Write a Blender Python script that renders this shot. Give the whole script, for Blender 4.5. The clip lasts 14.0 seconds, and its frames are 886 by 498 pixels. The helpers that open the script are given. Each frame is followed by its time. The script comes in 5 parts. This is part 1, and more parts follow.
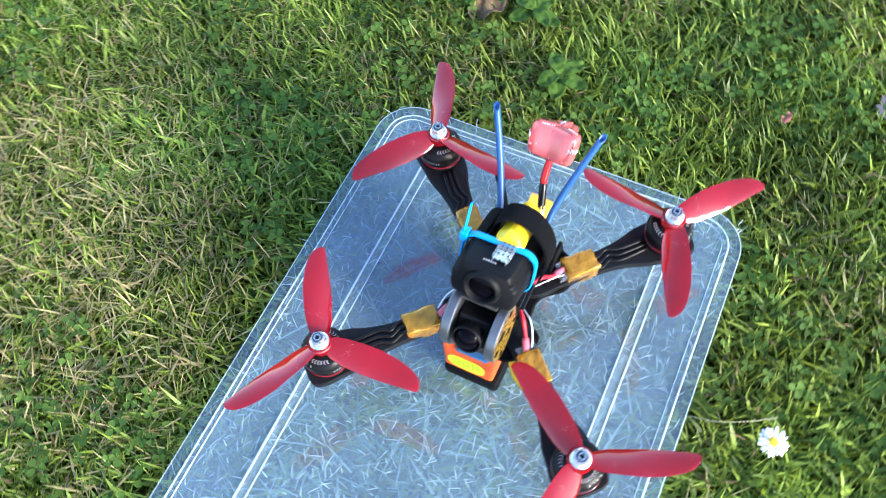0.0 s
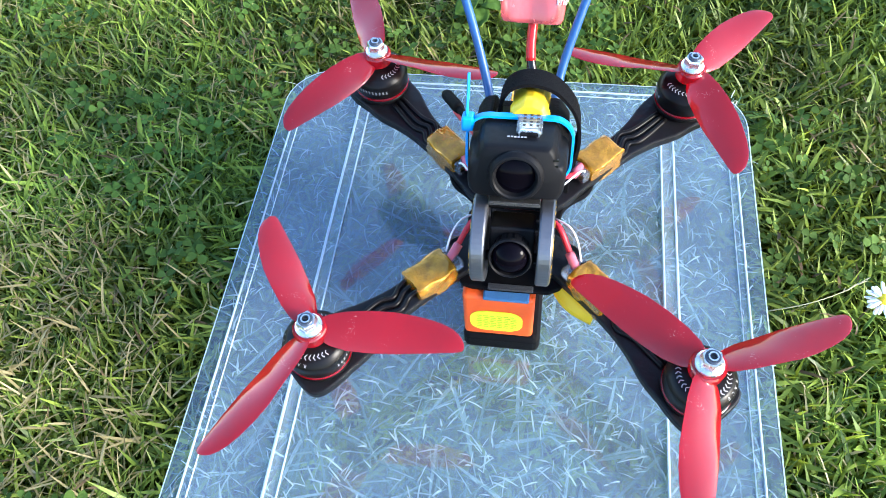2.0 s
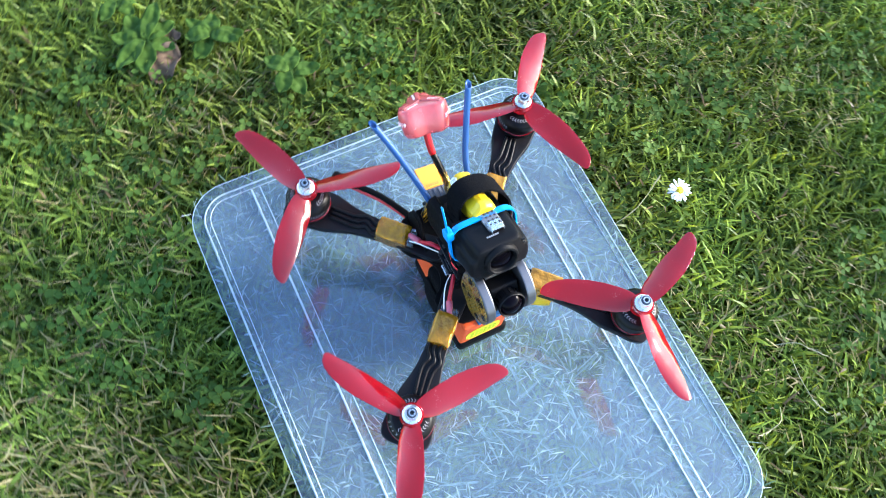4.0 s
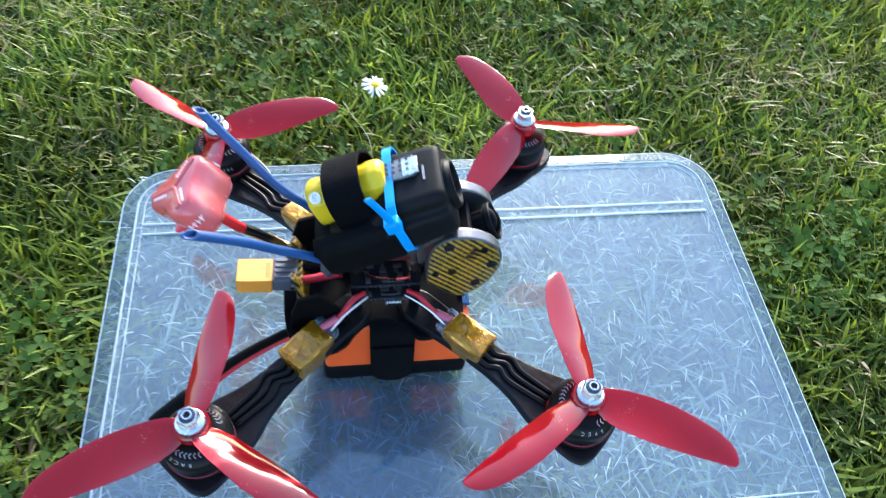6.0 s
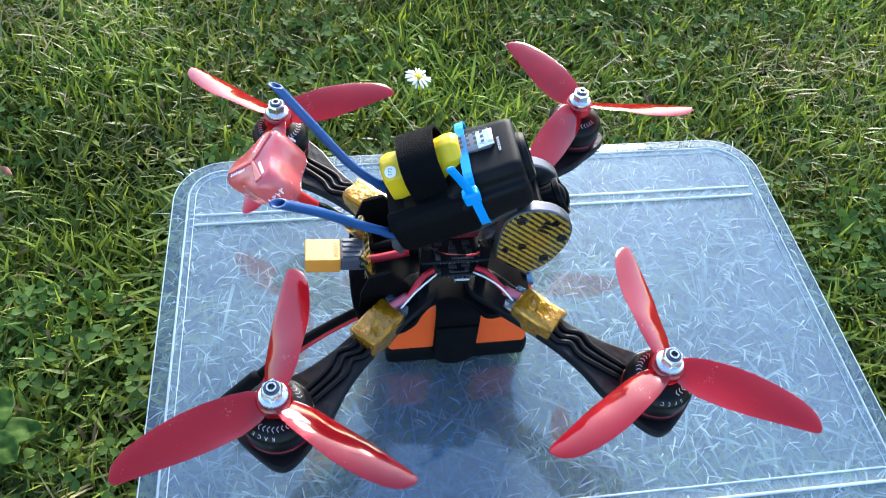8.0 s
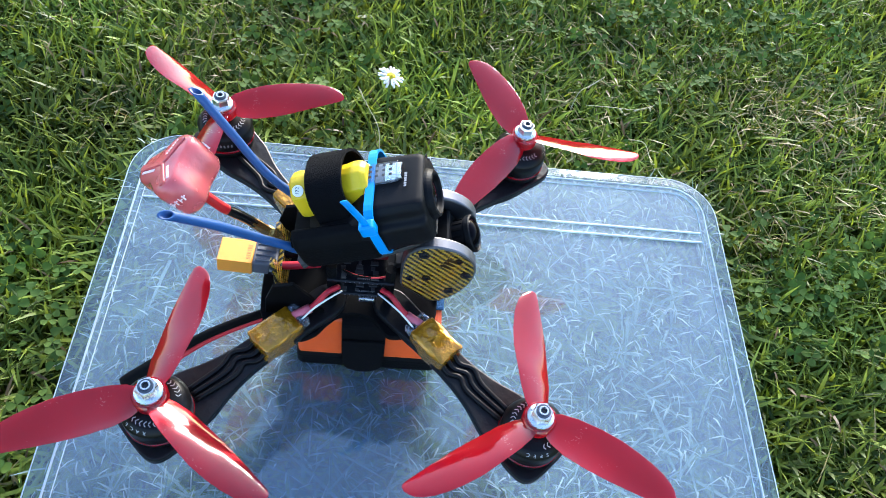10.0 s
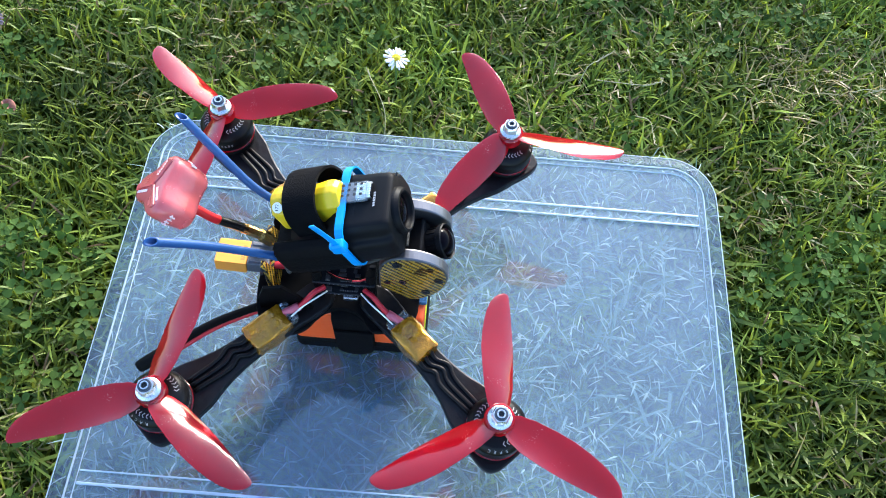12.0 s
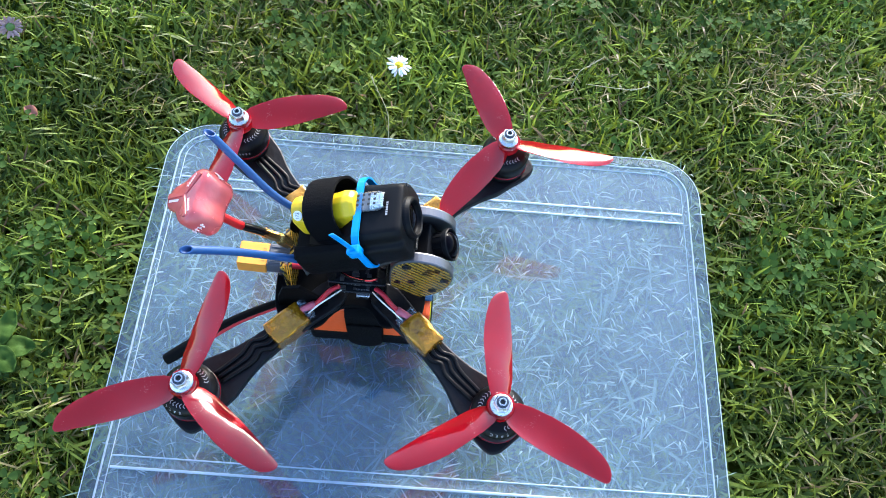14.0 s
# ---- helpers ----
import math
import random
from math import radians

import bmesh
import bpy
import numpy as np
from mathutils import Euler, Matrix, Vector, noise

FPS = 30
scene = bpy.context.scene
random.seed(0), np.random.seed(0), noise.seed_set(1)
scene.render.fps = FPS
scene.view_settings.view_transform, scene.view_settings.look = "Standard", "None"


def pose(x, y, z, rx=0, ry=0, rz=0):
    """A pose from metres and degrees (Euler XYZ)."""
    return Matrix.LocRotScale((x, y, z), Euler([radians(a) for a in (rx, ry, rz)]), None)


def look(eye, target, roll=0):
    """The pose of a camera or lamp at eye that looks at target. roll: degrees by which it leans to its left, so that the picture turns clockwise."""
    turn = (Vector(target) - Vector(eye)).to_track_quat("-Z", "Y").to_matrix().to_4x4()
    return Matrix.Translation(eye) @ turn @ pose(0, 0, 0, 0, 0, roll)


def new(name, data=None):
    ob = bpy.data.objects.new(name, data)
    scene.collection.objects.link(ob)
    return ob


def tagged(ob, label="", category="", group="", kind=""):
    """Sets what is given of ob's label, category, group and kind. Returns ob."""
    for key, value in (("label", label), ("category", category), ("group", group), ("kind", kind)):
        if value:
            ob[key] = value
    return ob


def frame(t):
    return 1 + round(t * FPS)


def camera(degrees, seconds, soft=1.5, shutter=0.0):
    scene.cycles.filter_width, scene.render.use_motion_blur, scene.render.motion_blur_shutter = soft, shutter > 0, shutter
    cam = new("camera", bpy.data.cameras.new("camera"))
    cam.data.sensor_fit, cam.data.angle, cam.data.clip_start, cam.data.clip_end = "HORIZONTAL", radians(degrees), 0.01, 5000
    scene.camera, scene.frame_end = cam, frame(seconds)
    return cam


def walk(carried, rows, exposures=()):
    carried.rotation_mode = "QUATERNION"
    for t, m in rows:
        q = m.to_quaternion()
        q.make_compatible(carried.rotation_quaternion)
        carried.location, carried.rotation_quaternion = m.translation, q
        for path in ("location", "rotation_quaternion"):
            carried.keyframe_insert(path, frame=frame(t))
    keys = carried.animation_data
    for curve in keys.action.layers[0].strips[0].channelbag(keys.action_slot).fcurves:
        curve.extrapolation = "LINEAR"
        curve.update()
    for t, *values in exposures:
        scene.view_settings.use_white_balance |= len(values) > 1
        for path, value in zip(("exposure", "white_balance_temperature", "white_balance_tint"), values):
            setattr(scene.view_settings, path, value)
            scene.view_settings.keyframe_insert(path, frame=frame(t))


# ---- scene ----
cam = camera(60.64, 14.0, soft=0.85, shutter=0.3)
PATH = [
    (0, 0.0706, -0.1753, 0.4961, 26.99, 3.27, 25.42),
    (0.5, 0.0095, -0.2244, 0.4343, 29.66, 2.71, 12.08),
    (1, -0.0008, -0.2041, 0.3767, 31.48, 3.72, 7.07),
    (1.5, 0.0043, -0.2021, 0.3629, 33.33, 4.49, 5.98),
    (2, 0.0091, -0.2075, 0.3637, 32.08, 3.38, 7.45),
    (2.2, 0.0085, -0.2083, 0.3677, 31.82, 3.20, 7.47),
    (4.3, -0.1271, -0.1024, 0.5577, 20.83, -2.95, -34.73),
    (4.5, -0.1242, -0.0725, 0.5681, 20.58, -0.70, -41.63),
    (5, -0.1304, -0.0004, 0.5361, 27.29, -4.69, -76.00),
    (5.5, -0.1707, 0.0044, 0.4705, 29.12, -3.47, -91.14),
    (6, -0.2062, 0.0143, 0.3687, 36.20, -3.89, -96.21),
    (6.5, -0.2204, 0.0136, 0.3408, 37.57, -4.02, -99.52),
    (7, -0.2299, 0.0217, 0.3429, 38.00, -3.53, -98.80),
    (7.5, -0.2299, 0.0336, 0.3436, 37.68, -3.87, -98.20),
    (8, -0.2178, 0.0472, 0.3555, 37.62, -3.44, -97.03),
    (8.5, -0.2057, 0.0458, 0.3655, 38.00, -3.87, -96.48),
    (9, -0.2017, 0.0301, 0.3728, 36.60, -4.81, -94.89),
    (9.2, -0.2013, 0.0226, 0.3712, 36.05, -5.68, -93.05),
    (11.3, -0.1821, -0.0356, 0.4258, 29.57, -3.10, -86.33),
    (11.5, -0.1772, -0.0351, 0.4305, 28.71, -2.24, -86.62),
    (12, -0.1711, -0.0464, 0.4261, 27.21, -2.34, -85.96),
    (12.5, -0.1750, -0.0414, 0.4280, 26.04, -4.36, -84.70),
    (13, -0.1773, -0.0280, 0.4385, 25.26, -4.64, -84.76),
    (13.5, -0.1706, -0.0361, 0.4561, 25.46, -3.20, -86.39),
    (14, -0.1773, -0.0371, 0.4609, 25.83, -2.94, -86.54),
]
walk(cam, [(t, pose(*p)) for t, *p in PATH],
     exposures=[(0, 2.5, 5930, 10), (2.2, 2.5, 5930, 10), (4.5, 2.47, 5960, 10.5), (5.5, 2.36, 5960, 10.5), (6.5, 2.17, 5960, 10.5), (14, 2.22, 5960, 10.5)])

# ---- light ----
SUN_EL, SUN_AZ = radians(22), radians(106)     # veiled sun
world = bpy.data.worlds.new("sky")
scene.world = world
world.use_nodes = True
wn, wl = world.node_tree.nodes, world.node_tree.links
sky = wn.new("ShaderNodeTexSky")
sky.sky_type, sky.sun_disc = "NISHITA", False
sky.sun_elevation, sky.sun_rotation = SUN_EL, SUN_AZ
sky.air_density, sky.dust_density, sky.ozone_density = 1.0, 0.9, 1.8
wl.new(sky.outputs["Color"], wn["Background"].inputs["Color"])
wn["Background"].inputs["Strength"].default_value = 0.141
sun = new("sun", bpy.data.lights.new("sun", "SUN"))
sun.data.energy, sun.data.angle, sun.data.color = 2.15, radians(18), (1.0, 0.92, 0.78)
sun.matrix_world = look((math.sin(SUN_AZ) * 3, math.cos(SUN_AZ) * 3, 3 * math.tan(SUN_EL)), (0, 0, 0))


# ---- materials ----
def material(name, color, rough=0.5, metal=0.0, vary=0.12, scale=60.0, bump=0.0, bump_scale=400.0, coat=0.0, spec=0.5,
             transmission=0.0, ior=1.45, island=0.0, subsurface=0.0):
    """A Principled material whose colour and gloss vary at two scales."""
    m = bpy.data.materials.new(name)
    m.use_nodes = True
    n, l = m.node_tree.nodes, m.node_tree.links
    b = n["Principled BSDF"]
    tc = n.new("ShaderNodeTexCoord")
    big = n.new("ShaderNodeTexNoise")
    big.inputs["Scale"].default_value, big.inputs["Detail"].default_value = scale, 6
    l.new(tc.outputs["Object"], big.inputs["Vector"])
    fine = n.new("ShaderNodeTexNoise")
    fine.inputs["Scale"].default_value, fine.inputs["Detail"].default_value = bump_scale, 3
    l.new(tc.outputs["Object"], fine.inputs["Vector"])
    mix = n.new("ShaderNodeMix")
    mix.data_type = "RGBA"
    mix.inputs["A"].default_value = (*[c * (1 - vary) for c in color], 1)
    mix.inputs["B"].default_value = (*[min(1, c * (1 + vary)) for c in color], 1)
    l.new(big.outputs["Fac"], mix.inputs["Factor"])
    out = mix.outputs["Result"]
    if island:
        geo = n.new("ShaderNodeNewGeometry")
        hsv = n.new("ShaderNodeHueSaturation")
        rng = n.new("ShaderNodeMapRange")
        rng.inputs["To Min"].default_value, rng.inputs["To Max"].default_value = 1 - island, 1 + island
        l.new(geo.outputs["Random Per Island"], rng.inputs["Value"])
        l.new(rng.outputs["Result"], hsv.inputs["Value"])
        l.new(out, hsv.inputs["Color"])
        out = hsv.outputs["Color"]
    l.new(out, b.inputs["Base Color"])
    rr = n.new("ShaderNodeMapRange")
    rr.inputs["To Min"].default_value, rr.inputs["To Max"].default_value = max(0.02, rough * 0.8), min(1, rough * 1.2)
    l.new(fine.outputs["Fac"], rr.inputs["Value"])
    l.new(rr.outputs["Result"], b.inputs["Roughness"])
    b.inputs["Metallic"].default_value = metal
    b.inputs["Coat Weight"].default_value = coat
    b.inputs["Specular IOR Level"].default_value = spec
    b.inputs["Transmission Weight"].default_value = transmission
    b.inputs["IOR"].default_value = ior
    if subsurface:
        b.inputs["Subsurface Weight"].default_value = subsurface
        b.inputs["Subsurface Radius"].default_value = (0.004, 0.002, 0.001)
    if bump:
        bp = n.new("ShaderNodeBump")
        bp.inputs["Strength"].default_value, bp.inputs["Distance"].default_value = bump, 0.001
        l.new(fine.outputs["Fac"], bp.inputs["Height"])
        l.new(bp.outputs["Normal"], b.inputs["Normal"])
    return m


M_soil = material("soil", (0.034, 0.043, 0.005), 0.95, vary=0.75, scale=14, bump=0.8, bump_scale=120, spec=0.08)
M_red = material("red_polycarbonate", (0.30, 0.004, 0.013), 0.17, vary=0.35, scale=45, coat=0.0, spec=0.0)
n, l = M_red.node_tree.nodes, M_red.node_tree.links
_b = n["Principled BSDF"]
_src = _b.inputs["Base Color"].links[0].from_socket
_tc = n.new("ShaderNodeTexCoord")
_n1 = n.new("ShaderNodeTexNoise")
_n1.inputs["Scale"].default_value, _n1.inputs["Detail"].default_value = 1300, 2
_n2 = n.new("ShaderNodeTexNoise")
_n2.inputs["Scale"].default_value, _n2.inputs["Detail"].default_value = 90, 3
for _n in (_n1, _n2):
    l.new(_tc.outputs["Object"], _n.inputs["Vector"])
_mul = n.new("ShaderNodeMath")
_mul.operation = "MULTIPLY"
l.new(_n1.outputs["Fac"], _mul.inputs[0])
l.new(_n2.outputs["Fac"], _mul.inputs[1])
_rg = n.new("ShaderNodeMapRange")
_rg.inputs["From Min"].default_value, _rg.inputs["From Max"].default_value = 0.435, 0.475
l.new(_mul.outputs[0], _rg.inputs["Value"])
_mx = n.new("ShaderNodeMix")
_mx.data_type = "RGBA"
_mx.inputs["B"].default_value = (0.75, 0.45, 0.42, 1)
l.new(_rg.outputs["Result"], _mx.inputs["Factor"])
l.new(_src, _mx.inputs["A"])
l.new(_mx.outputs["Result"], _b.inputs["Base Color"])
_tr = n.new("ShaderNodeBsdfTranslucent")
_tr.inputs["Color"].default_value = (0.95, 0.03, 0.07, 1)
_ms = n.new("ShaderNodeMixShader")
_ms.inputs[0].default_value = 0.48
l.new(_b.outputs[0], _ms.inputs[1])
l.new(_tr.outputs[0], _ms.inputs[2])
_see = n.new("ShaderNodeBsdfTransparent")
_see.inputs["Color"].default_value = (0.96, 0.24, 0.28, 1)
_m2 = n.new("ShaderNodeMixShader")
_m2.inputs[0].default_value = 0.38
l.new(_ms.outputs[0], _m2.inputs[1])
l.new(_see.outputs[0], _m2.inputs[2])
_gl = n.new("ShaderNodeBsdfGlossy")
_gl.inputs["Roughness"].default_value = 0.09
_fr = n.new("ShaderNodeFresnel")
_fr.inputs["IOR"].default_value = 1.60
_m3 = n.new("ShaderNodeMixShader")
_cap = n.new("ShaderNodeMath")
_cap.operation, _cap.inputs[1].default_value = "MINIMUM", 0.20
l.new(_fr.outputs[0], _cap.inputs[0])
l.new(_cap.outputs[0], _m3.inputs[0])
l.new(_m2.outputs[0], _m3.inputs[1])
l.new(_gl.outputs[0], _m3.inputs[2])
l.new(_m3.outputs[0], n["Material Output"].inputs["Surface"])
_bp = n.new("ShaderNodeBump")
_bp.inputs["Strength"].default_value, _bp.inputs["Distance"].default_value = 0.4, 0.0010
_n3 = n.new("ShaderNodeTexNoise")
_n3.inputs["Scale"].default_value, _n3.inputs["Detail"].default_value = 75, 1
l.new(_tc.outputs["Object"], _n3.inputs["Vector"])
l.new(_n3.outputs["Fac"], _bp.inputs["Height"])
l.new(_bp.outputs["Normal"], _b.inputs["Normal"])
l.new(_bp.outputs["Normal"], _gl.inputs["Normal"])
M_black = material("black_plastic", (0.005, 0.005, 0.006), 0.5, bump=0.05, spec=0.13)
M_steel = material("zinc_steel", (0.75, 0.76, 0.78), 0.28, metal=1.0)
M_orange = material("orange_wrap", (0.68, 0.085, 0.008), 0.5)
M_yellow = material("yellow_wrap", (0.70, 0.47, 0.010), 0.36, vary=0.2, bump=0.2, bump_scale=220)


def lawn_material(name, base, tip, spread, rough=0.40):
    """Leaf blades: darker foot, lighter tip, each blade of its own tone; light comes through them."""
    m = bpy.data.materials.new(name)
    m.use_nodes = True
    n, l = m.node_tree.nodes, m.node_tree.links
    b = n["Principled BSDF"]
    geo = n.new("ShaderNodeNewGeometry")
    ramp = n.new("ShaderNodeValToRGB")
    ramp.color_ramp.elements[0].color = (*base, 1)
    ramp.color_ramp.elements[1].color = (*tip, 1)
    e = ramp.color_ramp.elements.new(0.55)
    e.color = (*[(p * 0.6 + q * 0.4) for p, q in zip(base, tip)], 1)
    l.new(geo.outputs["Random Per Island"], ramp.inputs["Fac"])
    tc = n.new("ShaderNodeTexCoord")
    patch = n.new("ShaderNodeTexNoise")
    patch.inputs["Scale"].default_value, patch.inputs["Detail"].default_value = 7, 4
    l.new(tc.outputs["Object"], patch.inputs["Vector"])
    hsv = n.new("ShaderNodeHueSaturation")
    rng = n.new("ShaderNodeMapRange")
    rng.inputs["From Min"].default_value, rng.inputs["From Max"].default_value = 0.3, 0.7
    rng.inputs["To Min"].default_value, rng.inputs["To Max"].default_value = 1 - spread, 1 + spread
    l.new(patch.outputs["Fac"], rng.inputs["Value"])
    l.new(rng.outputs["Result"], hsv.inputs["Value"])
    l.new(ramp.outputs["Color"], hsv.inputs["Color"])
    wide = n.new("ShaderNodeTexNoise")
    wide.inputs["Scale"].default_value, wide.inputs["Detail"].default_value = 3.5, 3
    l.new(tc.outputs["Object"], wide.inputs["Vector"])
    hue = n.new("ShaderNodeMapRange")
    hue.inputs["From Min"].default_value, hue.inputs["From Max"].default_value = 0.3, 0.7
    hue.inputs["To Min"].default_value, hue.inputs["To Max"].default_value = 0.480, 0.509
    l.new(wide.outputs["Fac"], hue.inputs["Value"])
    l.new(hue.outputs["Result"], hsv.inputs["Hue"])
    l.new(hsv.outputs["Color"], b.inputs["Base Color"])
    b.inputs["Roughness"].default_value = rough
    b.inputs["Specular IOR Level"].default_value = 0.19
    tr = n.new("ShaderNodeBsdfTranslucent")
    sap = n.new("ShaderNodeMix")
    sap.data_type, sap.blend_type = "RGBA", "MULTIPLY"
    sap.inputs["Factor"].default_value = 1.0
    sap.inputs["B"].default_value = (1.55, 1.35, 0.45, 1)
    l.new(hsv.outputs["Color"], sap.inputs["A"])
    l.new(sap.outputs["Result"], tr.inputs["Color"])
    mx = n.new("ShaderNodeMixShader")
    mx.inputs[0].default_value = 0.33
    l.new(b.outputs[0], mx.inputs[1])
    l.new(tr.outputs[0], mx.inputs[2])
    l.new(mx.outputs[0], n["Material Output"].inputs["Surface"])
    return m


M_grass = lawn_material("grass_blades", (0.029, 0.063, 0.010), (0.245, 0.335, 0.055), 0.42)
M_straw = lawn_material("dry_grass", (0.20, 0.175, 0.07), (0.42, 0.365, 0.18), 0.2)
M_clover = lawn_material("clover_leaves", (0.034, 0.078, 0.013), (0.080, 0.150, 0.026), 0.2, 0.75)


def sheet_material(ior, sky_haze, scatter):
    """Clear plastic: mirrors the sky by its angle, lets the lawn show through, with a faint milky haze of scratches;
    sky blue is painted into tint and haze.
    """
    m = bpy.data.materials.new("clear_plastic")
    m.use_nodes = True
    n, l = m.node_tree.nodes, m.node_tree.links
    n.remove(n["Principled BSDF"])
    tc = n.new("ShaderNodeTexCoord")
    no = n.new("ShaderNodeTexNoise")
    no.inputs["Scale"].default_value, no.inputs["Detail"].default_value = 18, 8
    l.new(tc.outputs["Object"], no.inputs["Vector"])
    # blue of tint and haze adds painted sky reflection to the real mirror
    clear = n.new("ShaderNodeBsdfTransparent")
    clear.inputs["Color"].default_value = (0.50, 0.66, 0.85, 1)
    haze = n.new("ShaderNodeBsdfDiffuse")
    haze.inputs["Color"].default_value = (0.46, 0.66, 0.90, 1)
    hz = n.new("ShaderNodeMapRange")
    hz.inputs["From Min"].default_value, hz.inputs["From Max"].default_value = 0.3, 0.75
    hz.inputs["To Min"].default_value, hz.inputs["To Max"].default_value = sky_haze, sky_haze * 1.9
    l.new(no.outputs["Fac"], hz.inputs["Value"])
    a = n.new("ShaderNodeMixShader")
    l.new(hz.outputs["Result"], a.inputs[0])
    l.new(clear.outputs[0], a.inputs[1])
    l.new(haze.outputs[0], a.inputs[2])
    gl = n.new("ShaderNodeBsdfGlossy")
    gl.inputs["Roughness"].default_value = 0.03
    gl.inputs["Color"].default_value = (0.95, 0.98, 1.0, 1)
    fr = n.new("ShaderNodeFresnel")
    fr.inputs["IOR"].default_value = ior
    bp = n.new("ShaderNodeBump")
    bp.inputs["Strength"].default_value, bp.inputs["Distance"].default_value = 0.06, 0.002
    l.new(no.outputs["Fac"], bp.inputs["Height"])
    l.new(bp.outputs["Normal"], gl.inputs["Normal"])
    scuff = n.new("ShaderNodeBsdfGlossy")
    scuff.inputs["Roughness"].default_value = 0.5
    # the sky's blue is painted into the scuffed sheen as well
    scuff.inputs["Color"].default_value = (0.70, 0.86, 1.0, 1)
    d = n.new("ShaderNodeMixShader")
    d.inputs[0].default_value = scatter
    l.new(a.outputs[0], d.inputs[1])
    l.new(scuff.outputs[0], d.inputs[2])
    c = n.new("ShaderNodeMixShader")
    l.new(fr.outputs[0], c.inputs[0])
    l.new(d.outputs[0], c.inputs[1])
    l.new(gl.outputs[0], c.inputs[2])
    l.new(c.outputs[0], n["Material Output"].inputs["Surface"])
    return m


def underside_material():
    m = bpy.data.materials.new("clear_plastic_underside")
    m.use_nodes = True
    n, l = m.node_tree.nodes, m.node_tree.links
    n.remove(n["Principled BSDF"])
    clear = n.new("ShaderNodeBsdfTransparent")
    clear.inputs["Color"].default_value = (0.95, 0.98, 0.98, 1)
    haze = n.new("ShaderNodeBsdfDiffuse")
    haze.inputs["Color"].default_value = (0.75, 0.82, 0.88, 1)
    a = n.new("ShaderNodeMixShader")
    a.inputs[0].default_value = 0.05
    l.new(clear.outputs[0], a.inputs[1])
    l.new(haze.outputs[0], a.inputs[2])
    l.new(a.outputs[0], n["Material Output"].inputs["Surface"])
    return m


M_sheet, M_flange, M_under = sheet_material(1.80, 0.066, 0.033), sheet_material(1.55, 0.05, 0.004), underside_material()
# frosted rim plastic; for the ribs this white also paints in wall glints
M_edge = material("frosted_glint_edge", (0.52, 0.63, 0.73), 0.35, vary=0.35, scale=30, transmission=0.4)


M_carbon = material("black_carbon", (0.003, 0.003, 0.0035), 0.6, vary=0.4, scale=900, bump=0.1, bump_scale=1200, spec=0.06)
M_arm = material("wrapped_carbon", (0.006, 0.006, 0.007), 0.40, vary=0.4, scale=300, bump=0.4, bump_scale=260, spec=0.26)
M_plate = material("grey_carbon_plate", (0.030, 0.030, 0.029), 0.42, vary=0.4, scale=700, spec=0.4)
M_rubber = material("black_rubber", (0.0025, 0.0025, 0.003), 0.65, vary=0.3, bump=0.25, bump_scale=700, spec=0.09)
M_velcro = material("black_velcro", (0.003, 0.003, 0.004), 0.9, vary=0.4, bump=0.9, bump_scale=2500, spec=0.1)
M_gloss = material("black_gloss", (0.006, 0.006, 0.007), 0.16, spec=0.5)
M_bell = material("black_anodised", (0.005, 0.0045, 0.005), 0.34, vary=0.3, spec=0.18)
M_glass = material("lens_glass", (0.002, 0.0015, 0.003), 0.06, spec=0.05)
M_kapton = material("amber_film", (0.45, 0.20, 0.006), 0.14, metal=0.6, vary=0.8, scale=220, bump=1.0, bump_scale=330, coat=0.8)
M_foil = material("clear_shrink", (0.42, 0.46, 0.52), 0.12, vary=0.4, scale=200, bump=0.8, bump_scale=300, transmission=0.85)
M_redwire = material("red_silicone", (0.5, 0.015, 0.03), 0.45)
M_redtube = material("red_shrink_tube", (0.50, 0.010, 0.014), 0.3, vary=0.15)
M_white = material("white_plastic", (0.8, 0.8, 0.8), 0.5, vary=0.05)
M_print = material("white_print", (0.36, 0.36, 0.37), 0.6, vary=0.1)
M_faint = material("grey_print", (0.16, 0.16, 0.17), 0.6, vary=0.3)
M_pinkprint = material("pale_print", (0.9, 0.75, 0.75), 0.5, vary=0.05)
M_blue = material("blue_shrink_tube", (0.013, 0.065, 0.20), 0.4, vary=0.2, bump=0.1)
M_cyan = material("cyan_nylon", (0.010, 0.27, 0.70), 0.38)
M_film = material("red_film", (0.80, 0.15, 0.15), 0.26, vary=0.3, scale=90, coat=0.5, bump=0.3, bump_scale=140, transmission=0.4)
M_gold = material("gold_plate", (0.8, 0.55, 0.2), 0.25, metal=1.0)
M_xt = material("amber_nylon", (0.74, 0.29, 0.03), 0.4, vary=0.08)
M_grey = material("grey_boot", (0.075, 0.08, 0.1), 0.5)
M_alu = material("grey_aluminium", (0.15, 0.15, 0.165), 0.42, metal=0.9, vary=0.15, scale=120)
M_pcb = material("black_circuit_board", (0.006, 0.007, 0.010), 0.45, vary=0.5, scale=500, spec=0.2)
M_chip = material("grey_chip", (0.025, 0.025, 0.028), 0.5)
M_lime = material("lime_label", (0.75, 0.85, 0.02), 0.5, vary=0.08)
M_foam = material("blue_foam", (0.04, 0.14, 0.3), 0.95, vary=0.3, bump=0.8, bump_scale=1500)
M_clear = material("clear_case", (0.92, 0.95, 0.97), 0.06, transmission=0.95, vary=0.05)
M_nylon = material("blue_nylon_insert", (0.03, 0.04, 0.06), 0.4)
M_petal = material("daisy_petal", (0.82, 0.82, 0.8), 0.6, vary=0.06, subsurface=0.2)
M_disc = material("daisy_disc", (0.85, 0.6, 0.02), 0.8, vary=0.3, scale=900, bump=1.0, bump_scale=2500)
M_stem = material("flower_stem", (0.09, 0.17, 0.04), 0.5)
